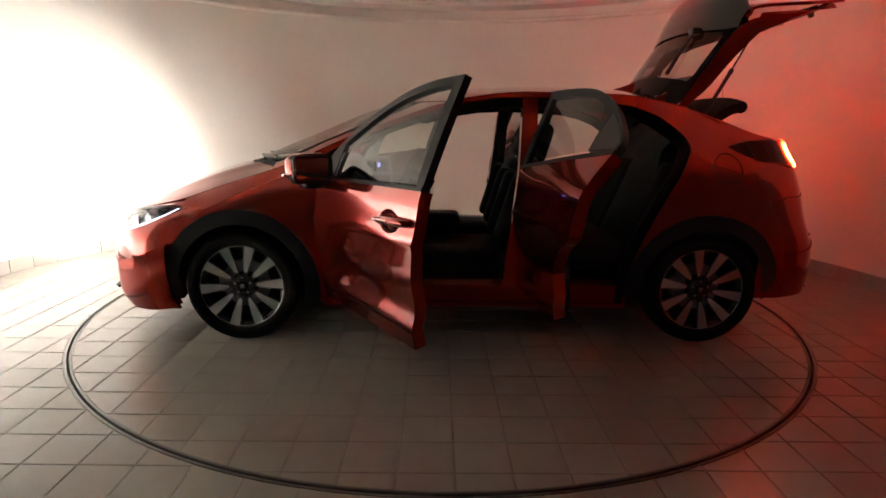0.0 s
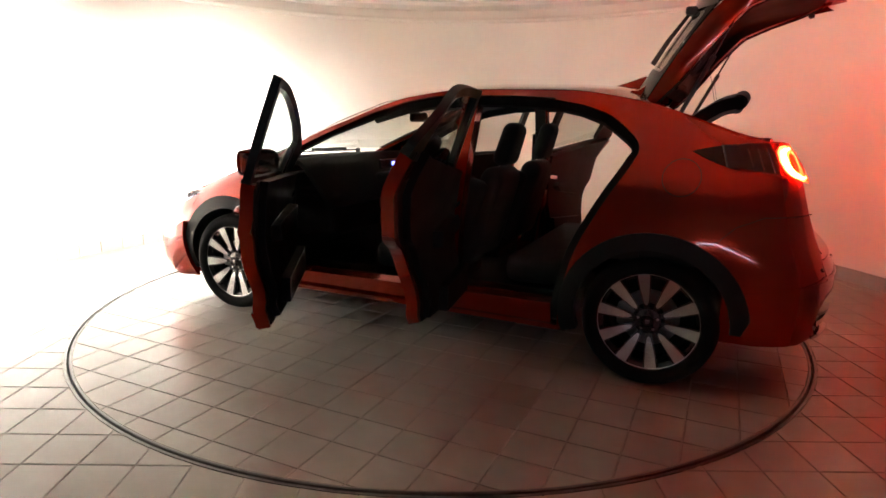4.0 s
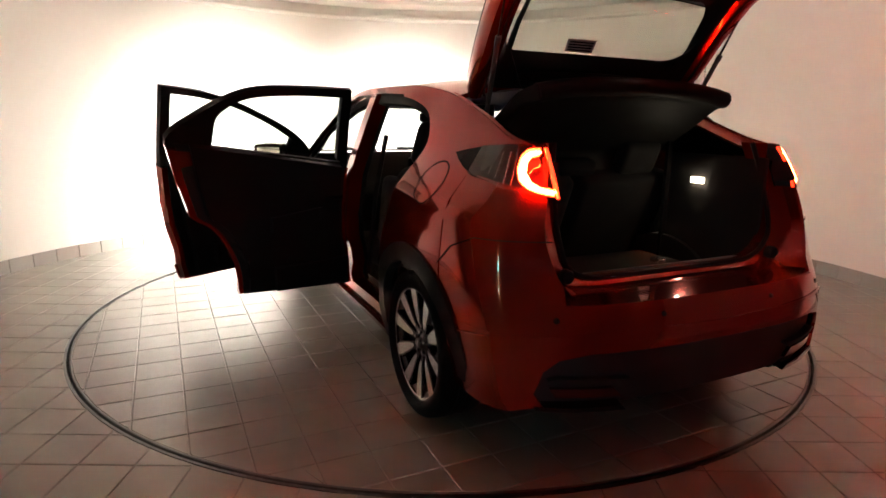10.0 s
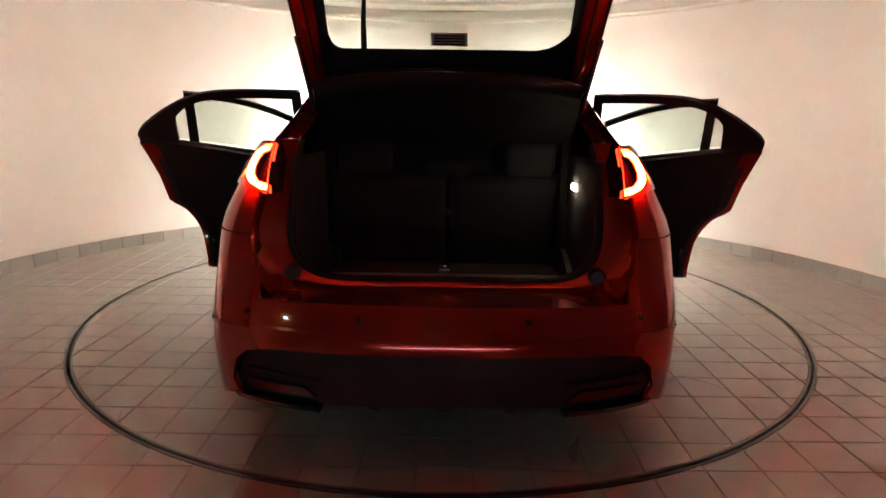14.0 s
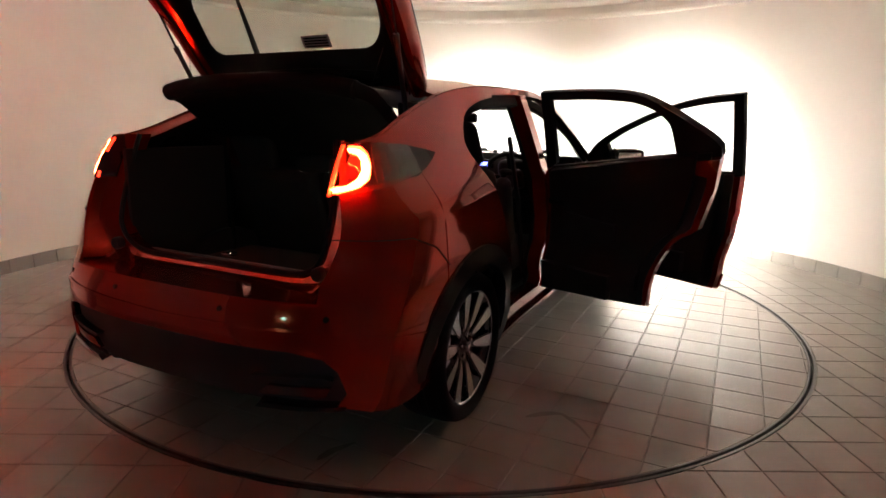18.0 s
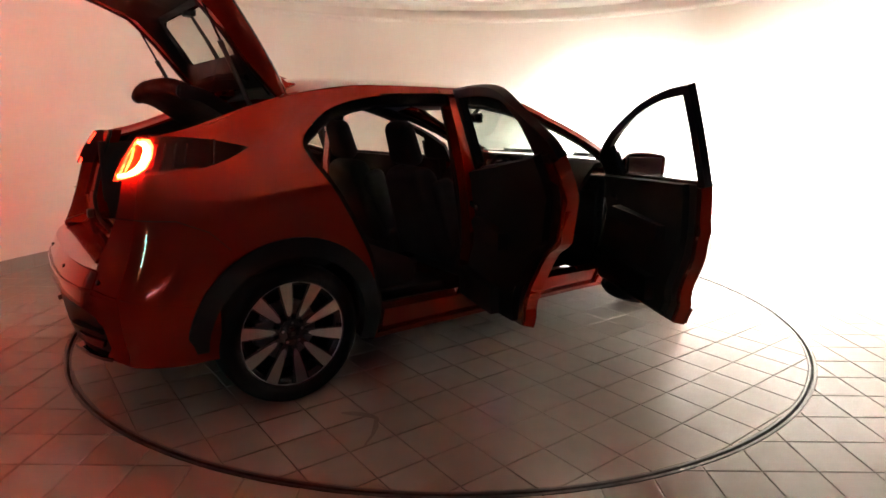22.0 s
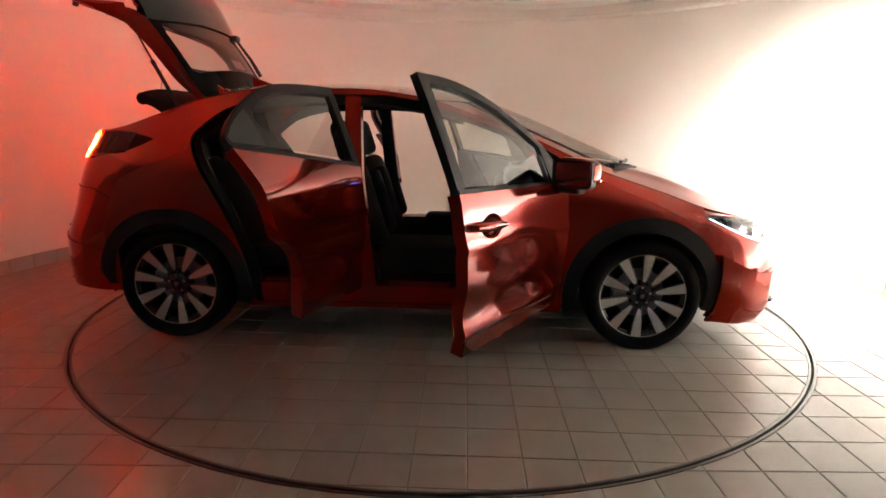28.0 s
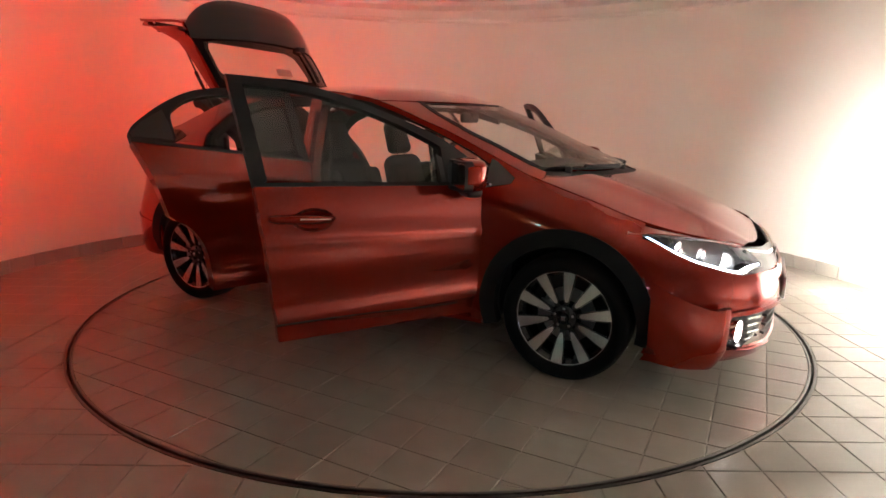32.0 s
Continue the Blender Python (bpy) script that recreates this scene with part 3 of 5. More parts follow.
cpart("windscreen", grid(screen, 16, 20), M_GLASS, "clear windscreen")
for band_v in (0, 1):
    cpart("windscreen_seal", grid(lambda u, v: screen(u, .022 * v if band_v == 0 else 1 - .022 * v, -.002), 16, 2, .004, flip=band_v > 0), M_SEAL, "black windscreen edge")
cpart("windscreen_header", grid(lambda u, v: screen(.975 + .025 * u, v, -.002), 2, 20, .004, True), M_SEAL, "black windscreen edge")
for sgn in (1, -1):
    cpart("a_pillar", grid(lambda u, v: pillar_skin(u, v, sgn), 18, 5, .025, flip=sgn > 0), M_PAINT)
    cpart("pillar_sail", side([(.872, 1.050), (.90, 1.040), (1.009, .963), (1.0, .938), (.872, .915)], sgn, -.004, .012, .04), M_GLOSSBLACK, "gloss black corner panel at the foot of the pillar")
fin = bmesh.new()
prev = None
for i in range(8):
    t = i / 7
    x, w, h = -1.085 + .17 * t, .026 * (1 - t * .75), .078 * (1 - t) ** 1.1 + .004
    z0 = z_mid(x) - .006
    ring = [fin.verts.new(c) for c in ((x, w, z0), (x - .012 * (1 - t), w * .35, z0 + h * .8), (x - .016 * (1 - t), 0, z0 + h), (x - .012 * (1 - t), -w * .35, z0 + h * .8), (x, -w, z0))]
    if prev:
        for a in range(4):
            fin.faces.new((prev[a], prev[a + 1], ring[a + 1], ring[a]))
    else:
        fin.faces.new(ring)
    prev = ring
cpart("antenna_fin", fin, M_PAINT, "small shark-fin antenna")

# rear bumper and tail
tail = [end_panel(rear, [(0, .50), (.55, .50), (.66, .48), (.71, .44), (.735, .36), (.70, .315), (.80, .285), (1.0, .262), (1.16, .262), (1.155, .54), (.64, .56), (.635, .645), (.3, .652), (0, .652)], g, 0, .012, .06, True) for g in (1, -1)]
rbumper = cpart("rear_bumper", merged(*tail), M_PAINT)
ledge = lambda u, v: ((1 - u) * rear((v * 2 - 1) * .635, .652)[0] + u * -1.915, rear((v * 2 - 1) * .635, .652)[1], .652 + .006 * u)
part("bumper_ledge", grid(ledge, 4, 18, .012), M_PAINT, rbumper)
part("bumper_step", merged(*[end_panel(rear, [(0, .553), (.55, .566), (.66, .572), (.78, .552), (.95, .520), (1.08, .50), (1.08, .507), (.95, .528), (.78, .561), (.66, .582), (.55, .576), (0, .563)], g, -.004, .006, .06, True) for g in (1, -1)]), M_PAINT, rbumper)
part("diffuser", merged(*[end_panel(rear, [(0, .305), (.5, .305), (.70, .315), (.735, .36), (.71, .44), (.66, .48), (.55, .50), (0, .50)], g, .03, .03, .06, True) for g in (1, -1)]), M_BLACK, rbumper, "black lower bumper insert")
for g in (1, -1):
    part("vent_blade", end_panel(rear, [(.40, .40), (.66, .415), (.69, .405), (.42, .385)], g, .005, .03, .05, True), M_BLACK, rbumper)
    part("bumper_reflector", end_panel(rear, [(.42, .335), (.66, .345), (.68, .375), (.46, .37)], g, .012, .015, .05, True), M_REDLENS, rbumper, "dark red reflector strip")
    part("lower_blade", end_panel(rear, [(.40, .285), (.72, .30), (.73, .315), (.42, .305)], g, -.004, .05, .05, True), M_GLOSSBLACK, rbumper)
    _bm = bmesh.new()
    lathe(_bm, [(0, 0), (.022, 0), (.026, -.006), (.026, -.03)], 20, "Y", Matrix.Translation((-1.885, g * .527, .712)) @ pose(0, 0, 0, 0, 0, 90))
    part("rubber_stop", _bm, M_BLACK, rbumper, "round black rubber stop")
for g in (.47, .235, 0.0, -.235, -.47):
    _bm = bmesh.new()
    box(_bm, -2.03, -1.86, g - .028, g + .028, .245, .345, .014, None, 2)
    for v in _bm.verts:
        if v.co.z < .29:
            v.co.x += .05 if v.co.x < -1.95 else 0.0
            v.co.y = g + (v.co.y - g) * .7
    part("diffuser_fin", _bm, M_BLACK, rbumper)
for s_at in (-.66, -.27, .27, .66):
    part("parking_sensor", lathe(bmesh.new(), [(0, .0035), (.009, .003), (.011, -.004)], 16, "Y", Matrix.Translation(rear(s_at, .607, .001)) @ pose(0, 0, 0, 0, 0, 90 - 22 * s_at)), M_RIMBLACK, rbumper)
for g in (1, -1):
    part("panel_gap", end_panel(rear, [(.665, .853), (.95, .847), (1.08, .80), (1.17, .725), (1.17, .7215), (1.08, .7965), (.95, .8435), (.665, .8495)], g, -.0012, .0015, .05, True), M_GAP_SHADE, rbumper, "thin joint between bumper and quarter panel")
_bm = bmesh.new()
lathe(_bm, [(.026, 0), (.030, -.004), (.030, .14), (.026, .14), (.024, .02)], 20, "Y", Matrix.Translation((-1.97, -.50, .275)) @ pose(0, 0, 0, 0, 0, -90))
part("exhaust_tip", _bm, M_STEEL, rbumper, "steel exhaust tip")
# painted panel round the boot opening
OPEN_IN = [(0, .686), (.30, .686), (.41, .692), (.475, .715), (.515, .755), (.535, .81), (.542, .89), (.536, 1.0), (.526, 1.08), (.51, 1.16)]
OPEN_MID = [(0, .664), (.30, .664), (.43, .668), (.53, .69), (.575, .74), (.607, .81), (.612, .87), (.586, 1.0), (.573, 1.08), (.562, 1.16)]
OPEN_OUT = [(0, .655), (.30, .655), (.45, .655), (.56, .66), (.612, .71), (.642, .79), (.652, .88), (.624, 1.0), (.602, 1.08), (.582, 1.16)]


def gate_x(z, push=0.0):
    return -1.915 + .30 * max(0.0, z - .80) + push


def along_tail(y, z):
    """The length along the tail's plan at which it is y wide at the height z."""
    lo, hi = .3, 1.1
    for _ in range(30):
        mid = (lo + hi) / 2
        lo, hi = (mid, hi) if rear(mid, z)[1] < y else (lo, mid)
    return lo


for g in (1, -1):
    bm = bmesh.new()
    outer, mid, inner = (rounded(line, 4) for line in (OPEN_OUT, OPEN_MID, OPEN_IN))
    rim = [(gate_x(z), g * y, z) if k < 13 else rear(g * along_tail(y, z), z, .004) for k, (y, z) in enumerate(outer)]
    lip = [tuple(a + (b - a) * .35 for a, b in zip(p, (gate_x(z, .05), g * y, z))) for p, (y, z) in zip(rim, mid)]
    rows = [[bm.verts.new(c) for c in rim], [bm.verts.new((q[0] * .25 + gate_x(z, .05) * .75, g * (abs(p[1]) * .7 + y * .3), z)) for p, q, (y, z) in zip(rim, lip, mid)],
            [bm.verts.new((gate_x(z, .052), g * y, z)) for y, z in mid], [bm.verts.new((gate_x(z, .070), g * (y * .8 + b * .2), z * .8 + c * .2)) for (y, z), (b, c) in zip(inner, mid)],
            [bm.verts.new((gate_x(z, .078), g * y, z)) for y, z in inner]]
    rows.append([bm.verts.new((v.co.x + .05, v.co.y, v.co.z)) for v in rows[-1]])
    for p, q in zip(rows, rows[1:]):
        for k in range(len(p) - 1):
            f = (p[k], p[k + 1], q[k + 1], q[k])
            bm.faces.new(f if g > 0 else f[::-1])
    cpart("boot_surround", bm, M_PAINT)
    seal = bmesh.new()
    tube(seal, [(gate_x(z, .073), g * y, z) for y, z in inner], .010, 8)
    cpart("boot_seal", seal, M_SEAL, "black rubber boot seal")

for sgn in (1, -1):
    edge = [(along_tail(y, z) - .002, z) for y, z in rounded(OPEN_OUT, 4) if .645 < z < 1.0 and y > .605]
    cpart("rear_corner_panel", end_panel(rear, [(.63, .56), (along_tail(.612, .652), .652)] + edge + [(along_tail(.622, .995), .995), (.80, 1.02), (1.02, 1.045), (1.23, 1.065), (1.23, .85), (1.20, .62), (1.155, .52)], sgn, .002, .012, .05, True), M_PAINT)

# tail lamps: dark bowl with a lit C behind a clear lens
LAMP_OUT = [(.645, .985), (.85, 1.01), (1.0, 1.04), (1.10, 1.05), (1.10, 1.145), (1.0, 1.15), (.8, 1.157), (.715, 1.157), (.67, 1.06)]

for sgn in (1, -1):
    lamp = cpart("tail_lamp", end_panel(rear, LAMP_OUT, sgn, .062, .01, .04, True), M_LAMPBLACK, "dark tail lamp with a lit red C")
    part("lamp_tip", side([(-1.415, 1.116), (-1.46, 1.092), (-1.52, 1.066), (-1.60, 1.04), (-1.66, 1.03), (-1.66, 1.156), (-1.55, 1.145), (-1.46, 1.128)], sgn, -.004, .01, .04), M_LAMPBLACK, lamp)
    part("lamp_side", end_panel(rear, [(.835, 1.005), (1.0, 1.04), (1.10, 1.05), (1.10, 1.145), (1.0, 1.15), (.835, 1.155)], sgn, .004, .01, .04, True), M_LAMPBLACK, lamp)
    ring = [(.735, 1.147), (.785, 1.143), (.815, 1.120), (.820, 1.08), (.800, 1.04), (.76, 1.014), (.70, .998), (.662, .994), (.668, 1.016), (.72, 1.023), (.755, 1.041), (.776, 1.068), (.780, 1.098), (.768, 1.117), (.738, 1.124)]
    part("light_guide", end_panel(rear, ring, sgn, .003, .006, .03, True), M_TAILEDGE, lamp, "glowing red C-shaped light")
    inner = [(a + (.745 - a) * .13, b + (1.07 - b) * .13) for a, b in ring[:8]] + [(a - (.745 - a) * .13, b - (1.07 - b) * .13) for a, b in ring[8:]]
    part("light_core", end_panel(rear, inner, sgn, -.006, .002, .03, True), M_TAIL, lamp, "bright red light core")
    bez = bmesh.new()
    o = [bez.verts.new(rear(sgn * a, b, -.009)) for a, b in LAMP_OUT]
    i = [bez.verts.new(rear(sgn * a, b, .066)) for a, b in LAMP_OUT]
    for k in range(len(LAMP_OUT)):
        bez.faces.new((o[k], o[(k + 1) % len(o)], i[(k + 1) % len(o)], i[k]))
    part("lamp_rim", bez, M_REDLENS, lamp)
    part("lamp_cover", end_panel(rear, LAMP_OUT, sgn, -.010, 0, .04, True), M_LENS, lamp, "clear outer lens")
    part("inner_strip", end_panel(rear, [(.642, .988), (.654, .990), (.722, 1.148), (.710, 1.148)], sgn, .000, .01, .03, True), M_TAILDIM, lamp, "thin red light strip")
    part("lamp_glow", end_panel(rear, [(.68, 1.0), (.76, 1.03), (.785, 1.07), (.78, 1.12), (.735, 1.13), (.70, 1.07)], sgn, .056, .003, .04, True), M_REDLENS, lamp)
    for k in range(3):
        a = .865 + .05 * k
        part("light_bar", end_panel(rear, [(a, 1.03 + .012 * k), (a + .008, 1.03 + .012 * k), (a + .012, 1.13), (a + .004, 1.13)], sgn, .001, .004, .05, True), M_REDLENS, lamp)

# headlamps
for sgn in (1, -1):
    outline = [(1.085, .744), (1.0, .748), (.93, .746), (.86, .741), (.79, .735), (.70, .725), (.63, .712), (.56, .697), (.53, .66), (.503, .612), (.52, .600), (.60, .597), (.655, .581), (.68, .579), (.75, .594), (.88, .632), (.954, .667), (1.02, .707)]
    housing = cpart("headlamp", end_panel(front, outline, sgn, .085, .006, .05), M_LAMPGREY, "swept-back lit headlamp with clear lens")
    rim = bmesh.new()
    n = len(outline)
    o = [rim.verts.new(front(sgn * a, b, .002)) for a, b in outline]
    i = [rim.verts.new(front(sgn * a, b, .088)) for a, b in outline]
    for k in range(n):
        q = (o[k], o[(k + 1) % n], i[(k + 1) % n], i[k])
        rim.faces.new(q)
    part("lamp_surround", rim, M_LAMPBLACK, housing)
    part("lens", end_panel(front, outline, sgn, -.001, 0, .05), M_LENS, housing, "clear lens")
    low = [(1.07, .739), (1.015, .707), (.95, .670), (.88, .637), (.75, .599), (.675, .584)]
    strip = low + [(a, b + .008) for a, b in low[::-1]]
    part("running_light", end_panel(front, strip, sgn, .008, .004, .05), M_DRL, housing, "white LED running light strip")
    part("running_light_end", end_panel(front, [(.675, .585), (.655, .587), (.602, .602), (.512, .606), (.515, .613), (.60, .611), (.655, .600), (.675, .596)], sgn, .009, .004, .05), M_DRL, housing)
    upper = [(1.075, .743), (1.0, .747), (.93, .745), (.86, .740), (.79, .734), (.70, .724), (.63, .711), (.56, .696)]
    part("lamp_brow", end_panel(front, upper + [(a - .004, b - .007) for a, b in upper[::-1]], sgn, .003, .006, .05), M_LAMPGREY, housing, "thin grey upper edge")
    # dipped beam: a tiny deep emitter under a cut-off shade; main lamp and added side fill: tiny bowls with a clear
    # edge to their cones
    c = Vector(front(sgn * .66, .625, 0.050))
    m = Matrix.Translation(c) @ pose(0, 0, 0, 0, 6, 0)
    part("projector_ring", lathe(bmesh.new(), [(.0155, .022), (.030, .024), (.038, .014), (.042, -.01), (.042, -.03)], 28, "Y", m @ pose(0, 0, 0, 0, 0, -90)), M_LAMPGREY, housing, "grey projector ring")
    m = m @ Matrix.Scale(.4, 4)
    part("low_beam", lathe(bmesh.new(), [(0, .003), (.006, .002), (.009, 0)], 20, "Y", m @ Matrix.Translation((0, 0, -.009)) @ pose(0, 0, 0, 0, 0, -90)), M_HEAD, housing, "glowing dipped beam")
    part("cutoff_shade", box(bmesh.new(), -.01, .078, -.034, .034, .001, .005, .001, m, 1), M_LAMPBLACK, housing)
    part("projector", lathe(bmesh.new(), [(0, -.030), (.034, -.026), (.036, .06), (.042, .062), (.042, -.030), (0, -.034)], 24, "Y", m @ pose(0, 0, 0, 0, 0, -90)), M_LAMPBLACK, housing)
    for s_at, z_at, deep, yaw, pitch, bowl, bulb, light, lab in (
            (.80, .660, .040, 11, 5, [(.008, -.002), (.026, .004), (.036, .027), (.040, .027), (.032, -.006), (0, -.008)], [(0, .002), (.005, .001), (.007, -.002)], M_SPREAD, "main"),
            (.91, .698, .030, 24, 10, [(.024, 0.0), (.033, .020), (.037, .020), (.030, -.006), (0, -.008)], [(0, .006), (.014, .008), (.023, .002)], M_WIDE_FILL, "side")):
        m = Matrix.Translation(front(sgn * s_at, z_at, deep)) @ pose(0, 0, 0, 0, 0, sgn * yaw) @ pose(0, 0, 0, 0, pitch, 0) @ pose(0, 0, 0, 0, 0, -90)
        part(lab + "_lamp_ring", lathe(bmesh.new(), [(.0135, .0085), (.024, .010), (.030, .004), (.032, -.012)], 24, "Y", m), M_LAMPGREY, housing)
        m = m @ Matrix.Scale(.33, 4)
        part(lab + "_bowl", lathe(bmesh.new(), bowl, 24, "Y", m), M_LAMPBLACK, housing)
        part(lab + "_lamp", lathe(bmesh.new(), bulb, 20, "Y", m), light, housing, "glowing emitter in the headlamp")
    for k in range(4):
        a = .88 + .04 * k
        part("lamp_rib", end_panel(front, [(a, .672 + .012 * k), (a + .012, .676 + .012 * k), (a + .012, .735), (a, .732)], sgn, .045, .02, .05), M_LAMPBLACK, housing)
    # fog lamp in a slatted pocket
    pocket = cpart("fog_pocket", end_panel(front, [(.50, .235), (.735, .245), (.77, .36), (.74, .395), (.50, .40)], sgn, .045, .006, .05), M_BLACK, "black slatted fog lamp pocket")
    for k in range(4):
        zz = .262 + .033 * k
        part("slat", end_panel(front, [(.51, zz), (.615, zz + .003), (.615, zz + .011), (.51, zz + .008)], sgn, .02, .02, .06), M_CHROME, pocket, "chrome slat")
    c = Vector(front(sgn * .712, .328, .002))
    m = Matrix.Translation(c) @ pose(0, 0, 0, 0, 0, -90 + sgn * 14)
    part("fog_lamp", lathe(bmesh.new(), [(0, -.024), (.050, -.02), (.055, 0), (.055, .010), (.049, .010), (.048, -.01)], 24, "Y", m), M_CHROME, pocket)
    part("fog_bulb", lathe(bmesh.new(), [(0, .012), (.024, .010), (.047, .001)], 24, "Y", m), M_FOGLENS, pocket, "glowing white fog lamp")
    # added below the lamp: a slot that emits its beam, and plates that flatten it
    part("added_beam_slot", box(bmesh.new(), -.016, .016, -.016, -.014, -.0595, -.0555, 0, m), M_FOG, pocket, "added emitter slot for the flat fog beam")
    part("added_beam_visor", merged(box(bmesh.new(), -.05, .05, -.018, .036, -.0545, -.0525, 0, m), box(bmesh.new(), -.05, .05, -.018, .010, -.0665, -.0645, 0, m), box(bmesh.new(), -.05, .05, -.023, -.0185, -.0665, -.0525, 0, m), box(bmesh.new(), -.053, -.0505, -.018, .024, -.0665, -.0525, 0, m), box(bmesh.new(), .0505, .053, -.018, .024, -.0665, -.0525, 0, m)), M_LAMPBLACK, pocket)
    part("pocket_ledge", end_panel(front, [(.36, .412), (.60, .410), (.79, .402), (.805, .416), (.60, .428), (.36, .430)], sgn, -.014, .018, .05), M_PAINT, bumper)
    part("pocket_lip", end_panel(front, [(.40, .182), (.66, .188), (.79, .212), (.80, .240), (.755, .243), (.62, .226), (.40, .222)], sgn, -.012, .016, .05), M_PAINT, bumper)
    # folded corner beside the lamp pocket, standing out towards its front edge
    crease = spline((.80, .452), (.83, .454), (.88, .446), (.95, .468), (1.12, .552))

    def corner(u, v):
        k = 1.12 - .298 * u
        out = .003 + .033 * min(u / .93, 1.0) ** 1.4 - (.012 * ((u - .93) / .07) ** 2 if u > .93 else 0.0)
        return front(sgn * k, .163 + .010 * u + (crease(k) - .163 - .010 * u) * v, -out * (1 - .45 * (1 - v) ** 3))
    part("bumper_corner", grid(corner, 24, 14, .03, flip=sgn < 0), M_PAINT, bumper, "sharply folded painted bumper corner")

# underbody and cabin floor
for nm, b in (("floor_pan", (-.88, .88, -.76, .76, .17, .24)), ("underbody", (-1.85, 2.1, -.46, .46, .24, .30)), ("engine_bay", (1.0, 2.0, -.46, .46, .26, .60)), ("boot_well", (-1.90, -.9, -.46, .46, .26, .50)), ("bulkhead", (.90, .98, -.70, .70, .24, .90))):
    cpart(nm, box(bmesh.new(), *b, .02), M_BLACK)

# ---- cabin ----
def shaped(bm, m, low, high, top_scale, yc):
    """Narrows a seat cushion towards its top, in the space of m."""
    inv = m.inverted()
    for v in bm.verts:
        c = inv @ v.co
        k = min(max((c.z - low) / (high - low), 0), 1)
        c.y = yc + (c.y - yc) * (1 - (1 - top_scale) * k * k)
        v.co = m @ c
    return bm


def padded(x0, x1, y0, y1, z0, z1, bevel, m=None, seg=3):
    return box(bmesh.new(), x0, x1, y0, y1, z0, z1, bevel, m, seg)


for y in (.37, -.37):
    base = cpart("front_seat", padded(-.20, .36, y - .25, y + .25, .34, .50, .06, pose(0, 0, 0)), M_FABRIC, "dark fabric front seat")
    tilt = Matrix.Translation((-.215, 0, .44)) @ pose(0, 0, 0, 0, -17, 0)
    part("backrest", shaped(padded(-.08, .06, y - .25, y + .25, 0, .565, .065, tilt, 4), tilt, .2, .565, .66, y), M_FABRIC, base)
    for g in (1, -1):
        part("side_bolster", padded(-.02, .12, y + g * .20 - .05, y + g * .20 + .05, .06, .48, .04, tilt), M_FABRIC, base)
    part("headrest", shaped(padded(-.05, .045, y - .128, y + .128, .575, .825, .046, tilt, 4), tilt, .62, .825, .70, y), M_FABRIC, base)
    for g in (.05, -.05):
        part("headrest_post", tube(bmesh.new(), [tilt @ Vector((0, y + g, .50)), tilt @ Vector((0, y + g, .62))], .006, 8), M_STEEL, base)
    part("seat_base", padded(-.18, .30, y - .22, y + .22, .24, .36, .02), M_TRIM, base)
bench = cpart("rear_seat", padded(-.98, -.50, -.64, .64, .36, .52, .06), M_FABRIC, "dark fabric rear bench seat")
tilt = Matrix.Translation((-.98, 0, .46)) @ pose(0, 0, 0, 0, -22, 0)
for y0, y1 in ((-.62, -.02), (.0, .62)):
    part("backrest", padded(-.06, .08, y0, y1, 0, .58, .05, tilt), M_FABRIC, bench)
for y in (-.36, .36, 0.0):
    part("headrest", padded(-.035, .05, y - .12, y + .12, .57, .57 + (.18 if y else .08), .04, tilt), M_FABRIC, bench)
dash = cpart("dashboard", grid(lambda u, v: (.98 - .42 * u ** 1.4 + .06 * (v * 2 - 1) ** 2, (v * 2 - 1) * .70, .955 + .02 * math.sin(u * 3) - .33 * max(0, u - .55) ** 1.2 * 2.0 - .02 * (v * 2 - 1) ** 2), 14, 20, .03, flip=False), M_TRIM, "dark dashboard with blue display")
part("lower_dash", padded(.62, .95, -.68, .68, .50, .80, .05), M_TRIM, dash)
part("centre_console", padded(.05, .80, -.12, .12, .25, .62, .04), M_TRIM, dash)
part("console_panel", padded(.52, .66, -.16, .13, .62, .88, .03, None), M_TRIM, dash)
part("gear_lever", merged(tube(bmesh.new(), [(.36, 0, .62), (.34, 0, .72)], .012, 8), padded(.315, .365, -.024, .024, .71, .78, .02)), M_TRIM, dash)
part("display_screen", padded(.615, .635, -.15, .10, .90, .965, .004), M_GLOSSBLACK, dash)
for yy, w in ((-.09, .018), (-.055, .012)):
    part("display_glow", padded(.610, .614, yy - w, yy + w, .92, .945, 0), M_DISPLAY, dash, "blue lit display")
part("display_glow", padded(.55, .553, -.56, -.545, .62, .632, 0), M_TEAL, dash, "small lit button")
hood_m = Matrix.Translation((.62, -.37, .90))
part("instrument_hood", padded(-.06, .10, -.17, .17, -.06, .07, .04, hood_m), M_TRIM, dash)
wheel_m = Matrix.Translation((.44, -.37, .86)) @ pose(0, 0, 0, 0, 62, 0)
sw = bmesh.new()
tube(sw, [wheel_m @ Vector((.185 * math.cos(a), .185 * math.sin(a), 0)) for a in np.linspace(0, 2 * math.pi, 41)], .016, 10, False)
steer = cpart("steering_wheel", sw, M_TRIM, "dark three-spoke steering wheel")
_bm = bmesh.new()
box(_bm, -.075, .075, -.085, .085, -.04, .01, .03, wheel_m, 3)
for a in (90, -90, 180):
    box(_bm, .05, .18, -.02, .02, -.015, .005, .006, wheel_m @ pose(0, 0, 0, 0, 0, a))
part("steering_hub", _bm, M_TRIM, steer)
part("column", tube(bmesh.new(), [wheel_m @ Vector((0, 0, -.03)), wheel_m @ Vector((0, 0, -.22))], .045, 12), M_TRIM, steer)
